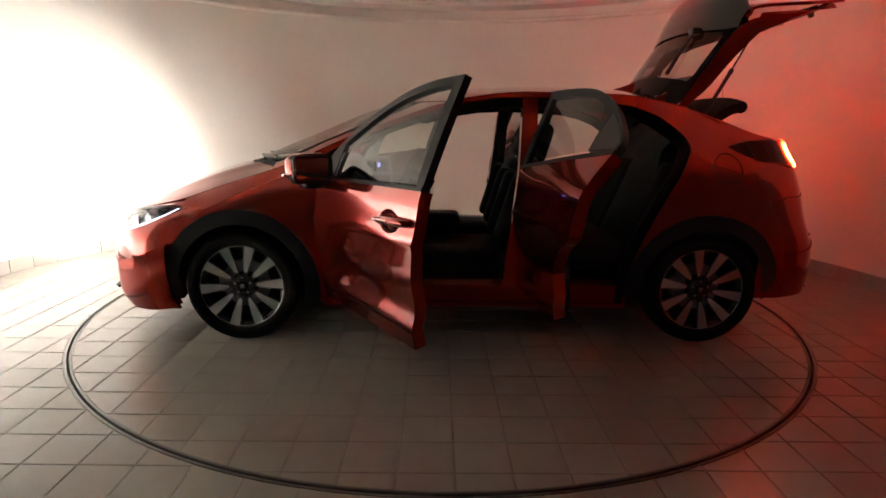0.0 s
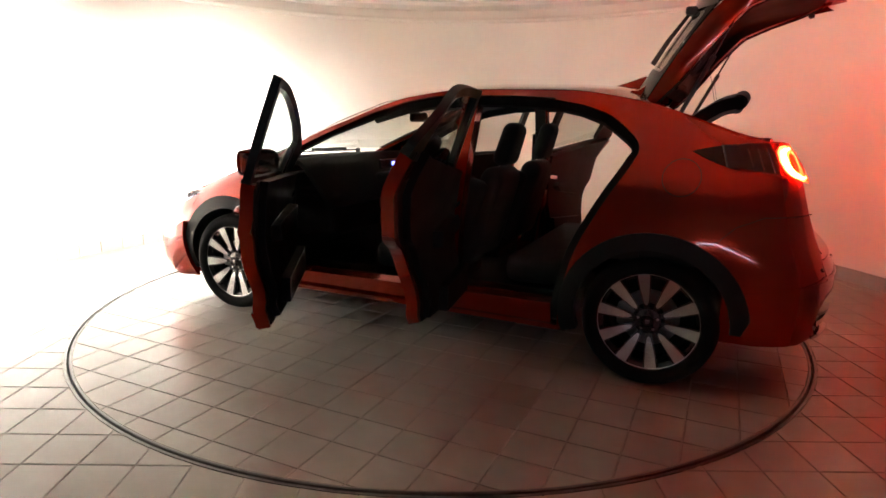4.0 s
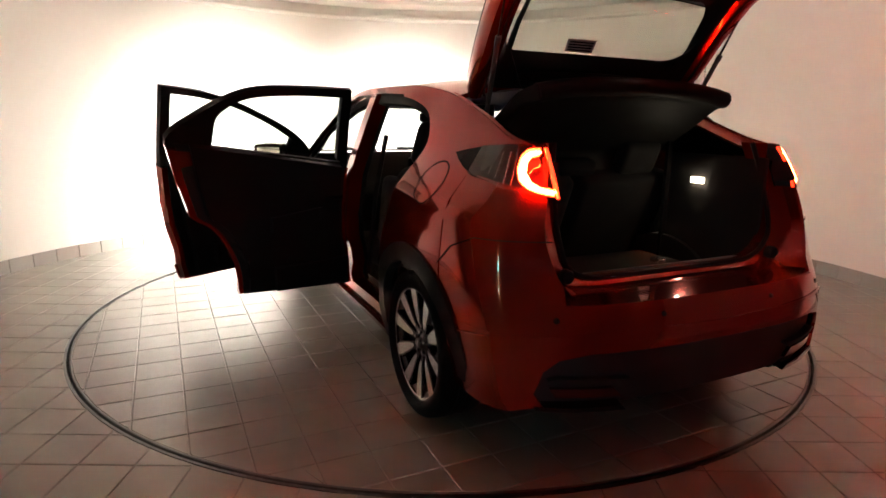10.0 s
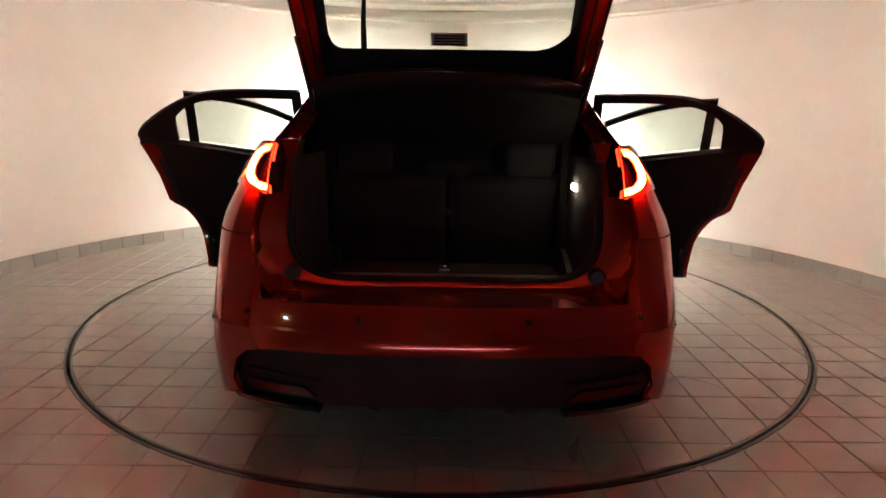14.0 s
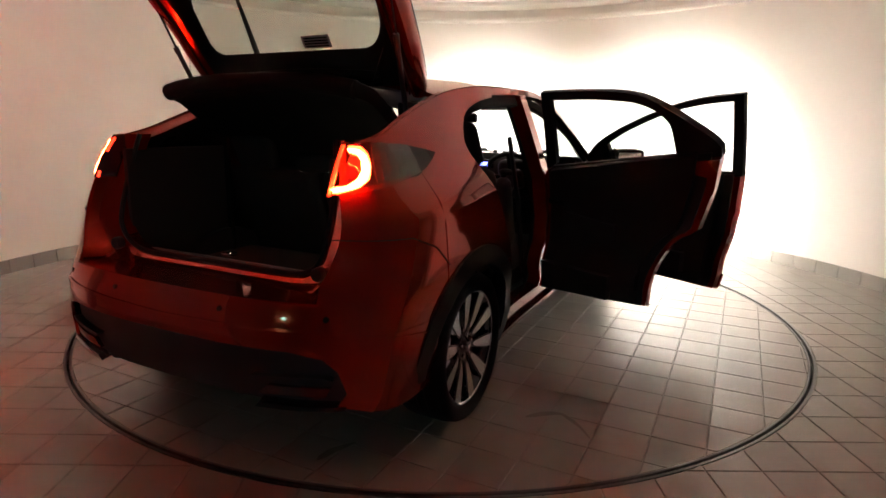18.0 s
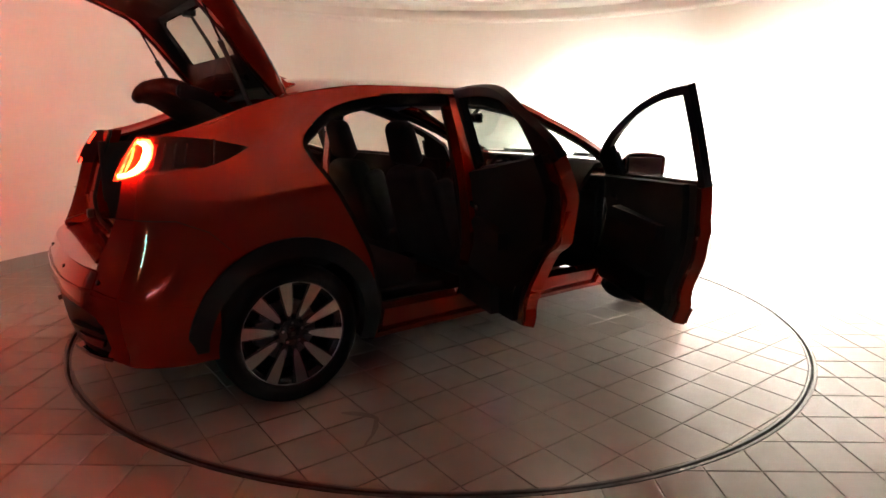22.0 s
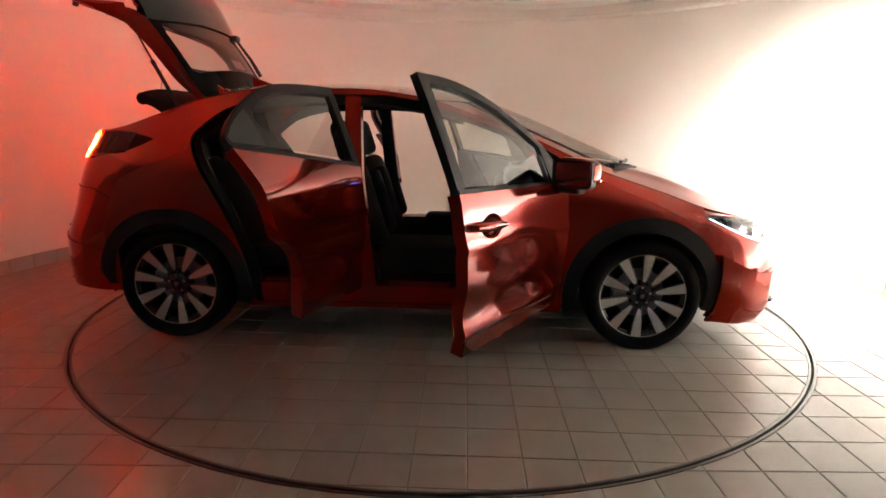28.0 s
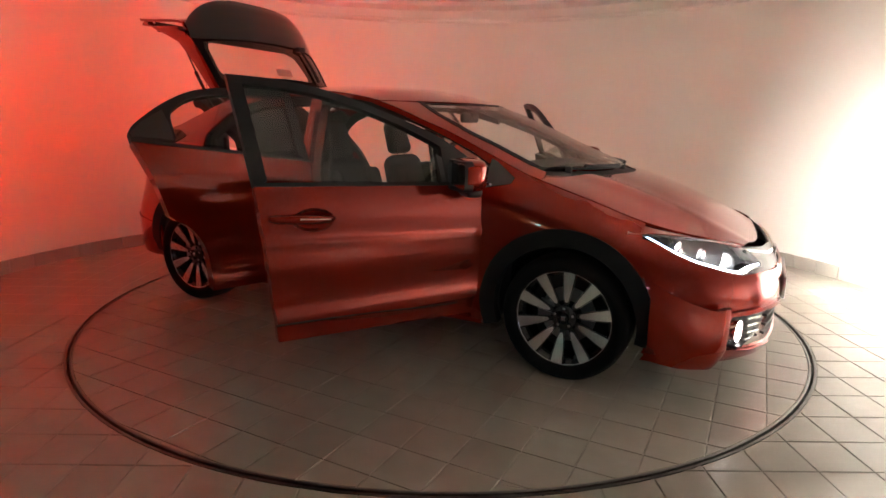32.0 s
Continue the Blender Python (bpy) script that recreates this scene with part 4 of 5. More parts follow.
part("spoke_trim", merged(box(bmesh.new(), .06, .15, -.012, .012, .004, .009, .003, wheel_m @ pose(0, 0, 0, 0, 0, 90)), box(bmesh.new(), .06, .15, -.012, .012, .004, .009, .003, wheel_m @ pose(0, 0, 0, 0, 0, -90))), M_STEEL, steer, "silver spoke trim")
mir = cpart("interior_mirror", padded(.36, .39, -.12, .12, 1.225, 1.29, .02), M_TRIM, "black interior mirror")
part("mirror_stalk", tube(bmesh.new(), [(.38, 0, 1.27), (.44, 0, 1.315)], .012, 8), M_TRIM, mir)
for g in (1, -1):
    cpart("sun_visor", padded(.20, .36, g * .33 - .17, g * .33 + .17, 1.325, 1.338, .006, Matrix.Translation((.28, 0, 1.33)) @ pose(0, 0, 0, 0, 12, 0) @ Matrix.Translation((-.28, 0, -1.33))), M_LINING)
    # side trims inside the pillars
    cpart("pillar_trim", side([(-.16, .32), (-.20, .62), (-.24, .95), (-.27, 1.33), (-.34, 1.33), (-.33, .95), (-.30, .62), (-.27, .32)], g, .10, .02), M_TRIM)
    cpart("a_pillar_trim", side([(.90, .97), (.80, 1.05), (.60, 1.14), (.40, 1.21), (.10, 1.31), (.10, 1.335), (.42, 1.24), (.70, 1.12), (.90, 1.03)], g, .045, .02), M_TRIM)
    cpart("seat_belt", tube(bmesh.new(), [(-.27, g * .60, 1.15), (-.25, g * .66, .80), (-.2, g * .69, .34)], .014, 6), M_TRIM)

# ---- boot ----
_bm = bmesh.new()
box(_bm, -1.84, -1.15, -.50, .50, .55, .58, .005)
boot = cpart("boot_floor", _bm, M_CARPET, "dark carpeted boot floor")
for g in (1, -1):
    part("boot_side", box(bmesh.new(), -1.80, -1.25, g * .535 - .012, g * .535 + .012, .55, 1.10, .01), M_CARPET, boot)
part("sill_trim", grid(lambda u, v: (-1.80 + .09 * u, (v * 2 - 1) * (.46 - .02 * u), .693 - .06 * u ** 2), 4, 16, .012), M_GREYTRIM, boot, "grey boot sill trim")
part("boot_lamp", box(bmesh.new(), -1.50, -1.43, -.521, -.512, .965, .99, .002), M_BOOTLAMP, boot, "small lit boot lamp")
part("catch", box(bmesh.new(), -1.79, -1.74, -.02, .02, .695, .712, .004), M_STEEL, boot)
for g in (1, -1):
    cpart("c_pillar_trim", grid(lambda u, v: (-1.23 - .05 * u, g * ((side_y(-1.23, .55 + .75 * v) - .045) * (1 - u) + .49 * u), .55 + .75 * v), 6, 12, .015), M_TRIM, "dark inner pillar trim")
    jamb = grid(lambda u, v: (-1.13 - .62 * v, g * (y_edge(-1.13 - .62 * v) - .065 * u), z_edge(-1.13 - .62 * v) - .004 - .035 * u ** .6), 4, 14, .012, flip=g < 0)
    cpart("boot_jamb", jamb, M_PAINT)

s_x = spline((0, -1.10), (.15, -1.12), (.35, -1.22), (.6, -1.37), (.85, -1.52), (1, -1.60))
s_z = spline((0, 1.00), (.15, 1.11), (.35, 1.20), (.6, 1.295), (.85, 1.385), (1, 1.402))
shelf = cpart("parcel_shelf", grid(lambda u, v: (s_x(u) - .02 * (1 - (v * 2 - 1) ** 2), (v * 2 - 1) * (.53 - .03 * u ** 4), s_z(u) - .035 * abs(v * 2 - 1) ** 3), 18, 20, .055, flip=True), M_TRIM, "dark curved parcel shelf held up by cords")
part("rolled_edge", tube(bmesh.new(), [(-1.585 - .02 * (1 - (v / .49) ** 2), v, 1.372 - .035 * abs(v / .49) ** 3) for v in np.linspace(-.49, .49, 13)], .036, 12), M_TRIM, shelf)
for g in (1, -1):
    part("cord", tube(bmesh.new(), [(-1.49, g * .47, 1.285), (-1.44, g * .52, 1.50)], .0011, 5), M_BLACK, shelf)
    strut = cpart("gas_strut", tube(bmesh.new(), [(-1.325, g * .553, 1.262), (-1.455, g * .585, 1.537)], .0105, 10), M_BLACK, "black gas strut")
    part("strut_collar", tube(bmesh.new(), [(-1.446, g * .583, 1.518), (-1.458, g * .586, 1.543)], .0125, 10), M_BLACK, strut)
    part("strut_rod", tube(bmesh.new(), [(-1.45, g * .584, 1.53), (-1.54, g * .603, 1.722)], .0048, 8), M_RIMBLACK, strut, "dark polished piston rod")

# ---- doors ----
def even(line, n):
    """n + 1 points spaced evenly along a line."""
    d = [0.0]
    for a, b in zip(line, line[1:]):
        d.append(d[-1] + math.hypot(b[0] - a[0], b[1] - a[1]))
    return [(float(np.interp(d[-1] * k / n, d, [p[0] for p in line])), float(np.interp(d[-1] * k / n, d, [p[1] for p in line]))) for k in range(n + 1)]


def strip_side(outer, inner, sgn, inset, thick):
    """A frame between two lines of the side view, both running the same way."""
    bm = bmesh.new()
    a, b = [], []
    for p, q, n in zip(outer, inner, (6, 30, 6)):
        a += even(p, n)[bool(a):]
        b += even(q, n)[bool(b):]
    rows = [[bm.verts.new((x, sgn * (side_y(x, z) - inset), z)) for x, z in ((p[0] + (q[0] - p[0]) * k / 3, p[1] + (q[1] - p[1]) * k / 3) for k in range(4))] for p, q in zip(a, b)]
    for p, q in zip(rows, rows[1:]):
        for k in range(3):
            f = (p[k], p[k + 1], q[k + 1], q[k])
            bm.faces.new(f)
    bm.normal_update()
    if sum(f.normal.y * f.calc_area() for f in bm.faces) * sgn < 0:
        bmesh.ops.reverse_faces(bm, faces=bm.faces)
    return thicken(bm, thick)


FRONT_PANEL = [(.86, .925), (.865, .62), (.83, .40), (.805, .265)] + [(-.185, .285)] + [(-.195, .40), (-.225, .62), (-.262, .965)]
FRONT_TOP = [[(-.262, .965), (-.312, 1.405)], rounded([(-.312, 1.405), (-.1, 1.392), (.06, 1.366), (.23, 1.323), (.445, 1.247), (.6, 1.185), (.74, 1.112), (.84, 1.037)], 4), [(.84, 1.037), (.865, .925)]]
FRONT_GLASS = [[(-.205, .985), (-.252, 1.368)], rounded([(-.252, 1.368), (-.1, 1.358), (.06, 1.333), (.22, 1.292), (.40, 1.228), (.52, 1.178), (.60, 1.14), (.655, 1.11)], 4), [(.655, 1.11), (.645, .945)]]
REAR_PANEL = [(-.250, .99), (-.265, .62), (-.250, .315), (-.868, .335)] + rounded([(-.868, .335), (-.870, .43), (-.888, .53), (-.932, .63), (-.985, .698), (-1.040, .732)], 3)[1:] + rounded([(-1.072, .758), (-1.112, .90), (-1.147, 1.02), (-1.178, 1.118)], 3)
REAR_TOP = [[(-1.178, 1.118), (-1.182, 1.155)], rounded([(-1.182, 1.155), (-1.165, 1.178), (-1.12, 1.215), (-1.002, 1.292), (-.883, 1.351), (-.774, 1.380), (-.628, 1.392), (-.47, 1.395), (-.282, 1.394)], 4), [(-.282, 1.394), (-.250, .99)]]
REAR_GLASS = [[(-.975, 1.117), (-.972, 1.20)], rounded([(-.972, 1.20), (-.965, 1.25), (-.93, 1.285), (-.87, 1.320), (-.767, 1.344), (-.60, 1.355), (-.48, 1.356), (-.330, 1.354)], 4), [(-.330, 1.354), (-.312, 1.030)]]


GRIP = (-.028, .816, .092, .050)


def door(name, sgn, hinge, swing, lower, upper, glass, label):
    """A door built closed in car space, then swung out round its hinge by degrees."""
    hx, hy = hinge[0], hinge[1] * sgn
    at = Matrix.Translation(OFF + Vector((hx, hy, 0))) @ pose(0, 0, 0, 0, 0, -swing * sgn)
    back = Matrix.Translation((-hx, -hy, 0))

    def put(nm, bm, mats, parent, lab=""):
        bmesh.ops.transform(bm, matrix=back, verts=bm.verts)
        return part(nm, bm, mats, parent, lab)
    if glass is FRONT_GLASS:
        # skin in two halves round the sunken grip
        gx, gz, ga, gb = GRIP
        hole = lambda a0, a1: [(gx + ga * math.cos(a), gz + gb * math.sin(a)) for a in np.linspace(radians(a0), radians(a1), 17)]
        fore = lower[:4] + [(gx, .2818)] + hole(-90, 90) + [(gx, .9567)]
        aft = [(gx, .9567)] + hole(90, 270) + [(gx, .2818)] + lower[4:]
        skin = merged(side(fore, sgn, 0, .055, .035), side(aft, sgn, 0, .055, .035))
        seam = [f for f in skin.faces if all(abs(v.co.x - gx) < 1e-4 for v in f.verts)]
        bmesh.ops.delete(skin, geom=seam, context="FACES")
        bmesh.ops.remove_doubles(skin, verts=skin.verts, dist=.0008)
    else:
        skin = side(lower, sgn, 0, .055, .035)
    d = put(name, skin, M_PAINT, car, label)
    d.matrix_basis = at
    put("window_frame", strip_side(upper, glass, sgn, .002, .035), M_SEAL, d, "black window frame")
    put("window_glass", side(sum(glass, []), sgn, .016, 0.0, .09), M_GLASS if glass is FRONT_GLASS else M_PRIVACY, d, "clear window" if glass is FRONT_GLASS else "lightly tinted window")
    zb0, zb1 = lower[0][1], lower[-1][1]
    put("belt_strip", side([lower[0], lower[-1], (lower[-1][0], zb1 + .016), (lower[0][0], zb0 + .016)], sgn, -.004, .02, .08), M_SEAL, d)
    xs, zs = [p[0] for p in lower], [p[1] for p in lower]
    cx, cz = (min(xs) + max(xs)) / 2, .62
    if glass is not FRONT_GLASS:
        cx = -.58
    trim = [(cx + (a - cx) * .84, cz + (b - cz) * (.90 if b < cz else 1.0)) for a, b in lower]
    # black plate: the rubber seal, widened to paint the shade on the door's margin
    seal = [(cx + (a - cx) * .94, cz + (b - cz) * (.955 if b < cz else 1.0)) for a, b in lower]
    put("door_seal_shade", side(seal, sgn, .0555, .0055, .08), M_SEAL, d, "black plate for the seal and the shaded margin round the trim")
    put("door_trim", side(trim, sgn, .060, .035, .08), M_TRIM, d, "dark inner door trim")
    x0, x1 = (cx - .30, cx + .24) if glass is FRONT_GLASS else (-.70, -.42)
    arm = side([(x0, .66), (x1, .70), (x1 + .04, .74), (x1, .77), (x0, .735)], sgn, .095, .05, .1)
    put("armrest", arm, M_TRIM, d)
    put("inner_handle", side([(x1 + .02, .80), (x1 + .12, .81), (x1 + .12, .835), (x1 + .02, .825)], sgn, .097, .012, .1), M_CHROME, d, "chrome inner door handle")
    put("door_pocket", side([(x0, .36), (x1 + .1, .36), (x1 + .12, .50), (x0, .48)], sgn, .096, .045, .1), M_TRIM, d)
    put("door_check", side([(hx - .02, .60), (hx + .03, .60), (hx + .03, .63), (hx - .02, .63)], sgn, .03, .02, .1), M_STEEL, d)
    lx = lower[-2][0] if glass is FRONT_GLASS else -.93
    put("latch", side([(lx + .004, .63), (lx + .05, .63), (lx + .05, .70), (lx + .004, .70)], sgn, .02, .025, .1), M_STEEL, d, "steel door latch")
    return d, put


for sgn, a_front, a_rear in ((1, 58.3, 80.5), (-1, 59.6, 73.0)):
    d, put = door("front_door", sgn, (.85, .835), a_front, FRONT_PANEL, FRONT_TOP, FRONT_GLASS, "open front door")
    # quarter pane and mirror foot ahead of the sliding glass
    put("mirror_foot", side([(.622, .938), (.620, 1.075), (.72, 1.03), (.82, .95)], sgn, .006, .02, .05), M_BLACK, d)
    # sunken grip and pull
    gx, gz, ga, gb = GRIP
    cup = lathe(bmesh.new(), [(0, -.036), (.55, -.035), (.85, -.022), (.97, -.006), (1.03, -.004)], 36, "Y", Matrix.Translation((gx, sgn * side_y(gx, gz), gz)) @ Matrix.Diagonal((ga, sgn, gb, 1)))
    put("handle_cup", cup, M_PAINT, d)
    pull = bmesh.new()
    yy = side_y(-.06, .815)
    tube(pull, [(x, sgn * (yy + o), .820 - .06 * x) for x, o in ((-.208, .0), (-.192, .018), (-.12, .028), (-.03, .030), (.035, .022), (.064, -.004))], [.013, .018, .020, .020, .016, .009], 12)
    put("door_handle", pull, M_PAINT, d, "body-coloured pull handle")
    put("handle_trim", tube(bmesh.new(), [(x, sgn * (yy + .050), .824 - .06 * x) for x in (-.10, -.03, .03)], .003, 6), M_CHROME, d)
    line = [(-.20, .372), (.05, .368), (.26, .360), (.53, .343), (.72, .338)]
    # the groove is not sunk: a dark strip on the skin paints its shade
    put("sill_groove", side(line + [(a, b - .007) for a, b in line[::-1]], sgn, -.0015, .004, .05), M_GAP_SHADE, d, "dark groove above the door's lower edge")
    put("door_lip", side([(a, b - .007) for a, b in line] + [(.70, .29), (.52, .282), (-.19, .293)], sgn, -.007, .012, .04), M_PAINT, d)
    # mirror
    ms = bmesh.new()
    mm = Matrix.Translation((.705, sgn * .965, .985)) @ pose(0, 0, 0, 0, 0, sgn * 12)
    bmesh.ops.create_icosphere(ms, subdivisions=4, radius=1.0)
    for v in ms.verts:
        c = v.co.copy()
        k = (c.y * sgn + 1) / 2
        box_c = Vector(math.copysign(abs(q) ** .55, q) for q in c)
        x = -.055 + max(0.0, box_c.x + .45) / 1.45 * .135 * (1 - .30 * k * k) if box_c.x > -.45 else -.055
        z = box_c.z * (.082 - .020 * k * k) + .008 * k
        v.co = mm @ Vector((x - .012 * k, box_c.y * .118, z))
    put("mirror_shell", ms, [M_PAINT], d, "body-coloured mirror shell")
    put("mirror_base", box(bmesh.new(), -.035, .045, -.075, .075, -.022, .022, .018, mm @ Matrix.Translation((.012, -sgn * .065, -.082)), 3), M_BLACK, d)
    put("mirror_rim", box(bmesh.new(), -.066, -.050, -.112, .112, -.068, .072, .030, mm, 3), M_BLACK, d)
    put("mirror_glass", box(bmesh.new(), -.069, -.066, -.096, .096, -.052, .056, .0014, mm, 1), M_MIRROR, d, "mirror glass")
    put("mirror_indicator", tube(bmesh.new(), [mm @ Vector((.066 - .35 * max(0, abs(w) - .03) ** 1.4 - .018 * (w * sgn + .1), w, -.032)) for w in np.linspace(-.085, .100, 9)], .006, 8), M_CHROME, d, "clear indicator strip")
    d, put = door("rear_door", sgn, (-.245, .835), a_rear, REAR_PANEL, REAR_TOP, REAR_GLASS, "open rear door")
    put("handle_corner", side([(-.985, 1.122), (-1.165, 1.140), (-1.172, 1.158), (-1.11, 1.208), (-1.0, 1.270), (-.985, 1.20)], sgn, -.001, .03, .05), M_BLACK, d, "black corner with hidden handle")

# ---- tailgate, swung up round its hinges ----
# gate space: a runs from the hinges along the raised gate, d inwards (back and down), y across
HINGE = Vector((-1.13, 0, 1.40))
g_half = spline((-.02, .565), (.05, .585), (.15, .595), (.4, .605), (.6, .61), (.75, .59), (.85, .56), (.95, .525))
lip_d = spline((-.02, .112), (.03, .123), (.14, .148), (.25, .160), (.33, .168), (.475, .195), (.53, .208), (.57, .235), (.65, .292), (.76, .385), (.89, .478))
skin_d = spline((-.03, -.050), (.2, -.052), (.44, -.040), (.56, -.012), (.62, .035), (.70, .135), (.80, .272), (.90, .402), (.945, .455))


def crown(v):
    return .115 * abs(v) ** 2.6


def at_gate(a, d, y):
    return Vector((-.52 * a - .854 * d, y, .854 * a - .52 * d))


def gput(nm, bm, mats, parent, lab="", angle=40.0):
    return part(nm, bm, mats, parent, lab, None, angle)


def outside(a, v, inset=0.0):
    return at_gate(a, skin_d(a) + crown(v) * (1.0 if a < .6 else .75) + inset, v * g_half(a))


def loop_points(a0, a1, w, r, n=7):
    """A rounded rectangle in (a, y), from the middle of its hinge side round."""
    pts = []
    for ca, cy, q in ((a0 + r, w - r, 180), (a1 - r, w - r, 90), (a1 - r, -w + r, 0), (a0 + r, -w + r, -90)):
        for k in range(n):
            t = radians(q - 90 * k / (n - 1))
            pts.append((ca + r * math.cos(t), cy + r * math.sin(t)))
    out = []
    for p, q in zip(pts, pts[1:] + pts[:1]):
        m = max(1, int(math.hypot(q[0] - p[0], q[1] - p[1]) / .06))
        out += [(p[0] + (q[0] - p[0]) * k / m, p[1] + (q[1] - p[1]) * k / m) for k in range(m)]
    return out


def matched(outer, inner):
    """For each point of outer, the point of inner at the same share of its length."""
    def cum(line):
        d = [0.0]
        for p, q in zip(line, line[1:] + line[:1]):
            d.append(d[-1] + math.hypot(q[0] - p[0], q[1] - p[1]))
        return d
    a, b = cum(outer), cum(inner)
    xs, ys = [p[0] for p in inner + inner[:1]], [p[1] for p in inner + inner[:1]]
    return [(float(np.interp(k / a[-1] * b[-1], b, xs)), float(np.interp(k / a[-1] * b[-1], b, ys))) for k in a[:-1]]


def band(rows, thick=0.0, flip=False):
    """Closed rings of points, joined row to row."""
    bm = bmesh.new()
    vs = [[bm.verts.new(c) for c in row] for row in rows]
    n = len(vs[0])
    for p, q in zip(vs, vs[1:]):
        for k in range(n):
            f = (p[k], p[(k + 1) % n], q[(k + 1) % n], q[k])
            bm.faces.new(f[::-1] if flip else f)
    return thicken(bm, thick) if thick else bm


tailgate = gput("tailgate", grid(lambda u, v: outside(.545 + .40 * u, v * 2 - 1), 14, 28, .018), M_PAINT, car, "raised tailgate with glass, dark inner trim")
tailgate.matrix_basis = Matrix.Translation(OFF + HINGE)
rim_o = loop_points(-.02, .56, 1.0, .02)
rim_i = matched(rim_o, loop_points(.115, .44, .94, .045))
gput("glass_border", band([[outside(p[0] + (q[0] - p[0]) * k, p[1] + (q[1] - p[1]) * k) for p, q in zip(rim_o, rim_i)] for k in (0, .33, .66, 1)], .006), M_LAMPBLACK, tailgate, "black glass border")
gput("rear_glass", grid(lambda u, v: outside(.10 + .35 * u, (v * 2 - 1) * .95, .004), 8, 20), M_PRIVACY, tailgate, "tinted rear window")
# lining with a rounded window opening, and the painted steel frame round it
lin_o = loop_points(.035, .865, .522, .05)
lin_i = matched(lin_o, loop_points(.198, .475, .486, .06))
rows = []
for k in (0, .15, .3, .45, .6, .75, .9, 1):
    rows.append([at_gate(a, (lip_d(a) - .012) * (1 - k * k) + .098 * k * k, y) for a, y in ((p[0] + (q[0] - p[0]) * k, p[1] + (q[1] - p[1]) * k) for p, q in zip(lin_o, lin_i))])
gput("inner_trim", band(rows, .012, True), M_TRIM, tailgate, "dark plastic tailgate lining")
reveal_out = matched(lin_i, loop_points(.113, .445, .568, .045))
reveal_mid = [((p[0] + q[0]) / 2, (p[1] + q[1]) / 2) for p, q in zip(lin_i, reveal_out)]
gput("glass_reveal", band([[at_gate(a, .100, y) for a, y in lin_i], [at_gate(a, .035 + crown(y / .62) * .5, y) for a, y in reveal_mid], [at_gate(a, skin_d(a) + crown(y / .6) + .006, y) for a, y in reveal_out]]), M_TRIM, tailgate)
gput("trim_ridge", tube(bmesh.new(), [at_gate(.115 - .02 * (y / .4) ** 2, .128, y) for y in np.linspace(-.40, .40, 13)], .016, 8), M_TRIM, tailgate)
for g in (1, -1):
    def flank(u, v):
        a = -.02 + .905 * v
        w, dl = g_half(a), lip_d(a)
        do = skin_d(min(a + .03, .945)) + crown(1) * (1.0 if a < .6 else .75) + .005
        if u < .5:
            return at_gate(a, do + (dl - do) * u * 2, g * w * (1 + .012 * math.sin(u * 2 * math.pi)))
        k = u * 2 - 1
        return at_gate(a, dl - .012 * k + .008 * math.sin(k * math.pi), g * (w + (.515 - w) * k))
    gput("gate_frame", grid(flank, 12, 40, .006, flip=g < 0), M_PAINT, tailgate, "painted steel frame of the tailgate")
    gput("gate_seal", tube(bmesh.new(), [at_gate(a, lip_d(a) + .004, g * (g_half(a) - .055)) for a in np.linspace(.0, .86, 22)], .005, 6), M_SEAL, tailgate)
    gput("gate_hinge", merged(box(bmesh.new(), -.06, .05, -.02, .02, -.03, .012, .008, Matrix.Translation((0, g * .44, -.012))), tube(bmesh.new(), [(.03, g * .44, -.02), (-.03, g * .44, .015), (-.08, g * .44, .03)], .012, 8)), M_PAINT, tailgate)
    gput("buffer", lathe(bmesh.new(), [(0, .016), (.012, .015), (.016, .006), (.016, -.01)], 12, "Z", Matrix.Translation(at_gate(.80, .435, g * .50)) @ pose(0, 0, 0, 0, 200, 0)), M_BLACK, tailgate)


# spoiler: a deep wing between the two windows
def wing(u, v):
    v = v * 2 - 1
    e = 1 - abs(v) ** 5
    ring = ((.43, -.046), (.50, -.062), (.60, -.074), (.70, -.076), (.745, -.066), (.752, -.050), (.735, -.038), (.66, -.014), (.58, .012), (.53, .010))
    k = u * (len(ring) - 1)
    i = min(int(k), len(ring) - 2)
    a = ring[i][0] + (ring[i + 1][0] - ring[i][0]) * (k - i)
    d = ring[i][1] + (ring[i + 1][1] - ring[i][1]) * (k - i)
    return at_gate(.50 + (a - .50) * (.35 + .65 * e), d * (.5 + .5 * e) + crown(v) * .95, v * (g_half(.55) + .004))


gput("spoiler", grid(wing, 27, 34), M_GLOSSBLACK, tailgate, "dark rear spoiler")
gput("lower_glass", grid(lambda u, v: outside(.625 + .10 * u, (v * 2 - 1) * .80, -.004), 4, 20, .003), M_GLOSSBLACK, tailgate, "dark lower rear window strip")
gput("brake_light", grid(lambda u, v: at_gate(.752 + .003 * u, -.058 + .008 * u + crown((v * 2 - 1) * .4) * .95, (v * 2 - 1) * .24), 1, 10, .003), M_REDLENS, tailgate)
gput("rear_wiper", merged(tube(bmesh.new(), [outside(.13, .62, -.016), outside(.26, .60, -.018), outside(.42, .56, -.014)], [.014, .011, .008], 8), box(bmesh.new(), -.03, .03, -.04, .04, -.02, .02, .012, Matrix.Translation(outside(.43, .55, -.01)))), M_BLACK, tailgate, "black rear wiper")
gput("sticker", grid(lambda u, v: outside(.148 + .060 * u, (-.082 + .158 * v) / .6, .010), 2, 4, .001, True), M_PAPER, tailgate, "pale rectangular window sticker")
for k in range(4):
    gput("sticker_bar", grid(lambda u, v: outside(.155 + .0125 * k + .006 * u, (-.07 + .134 * v) / .6, .0125), 1, 3, .0005, True), M_REDLENS, tailgate)
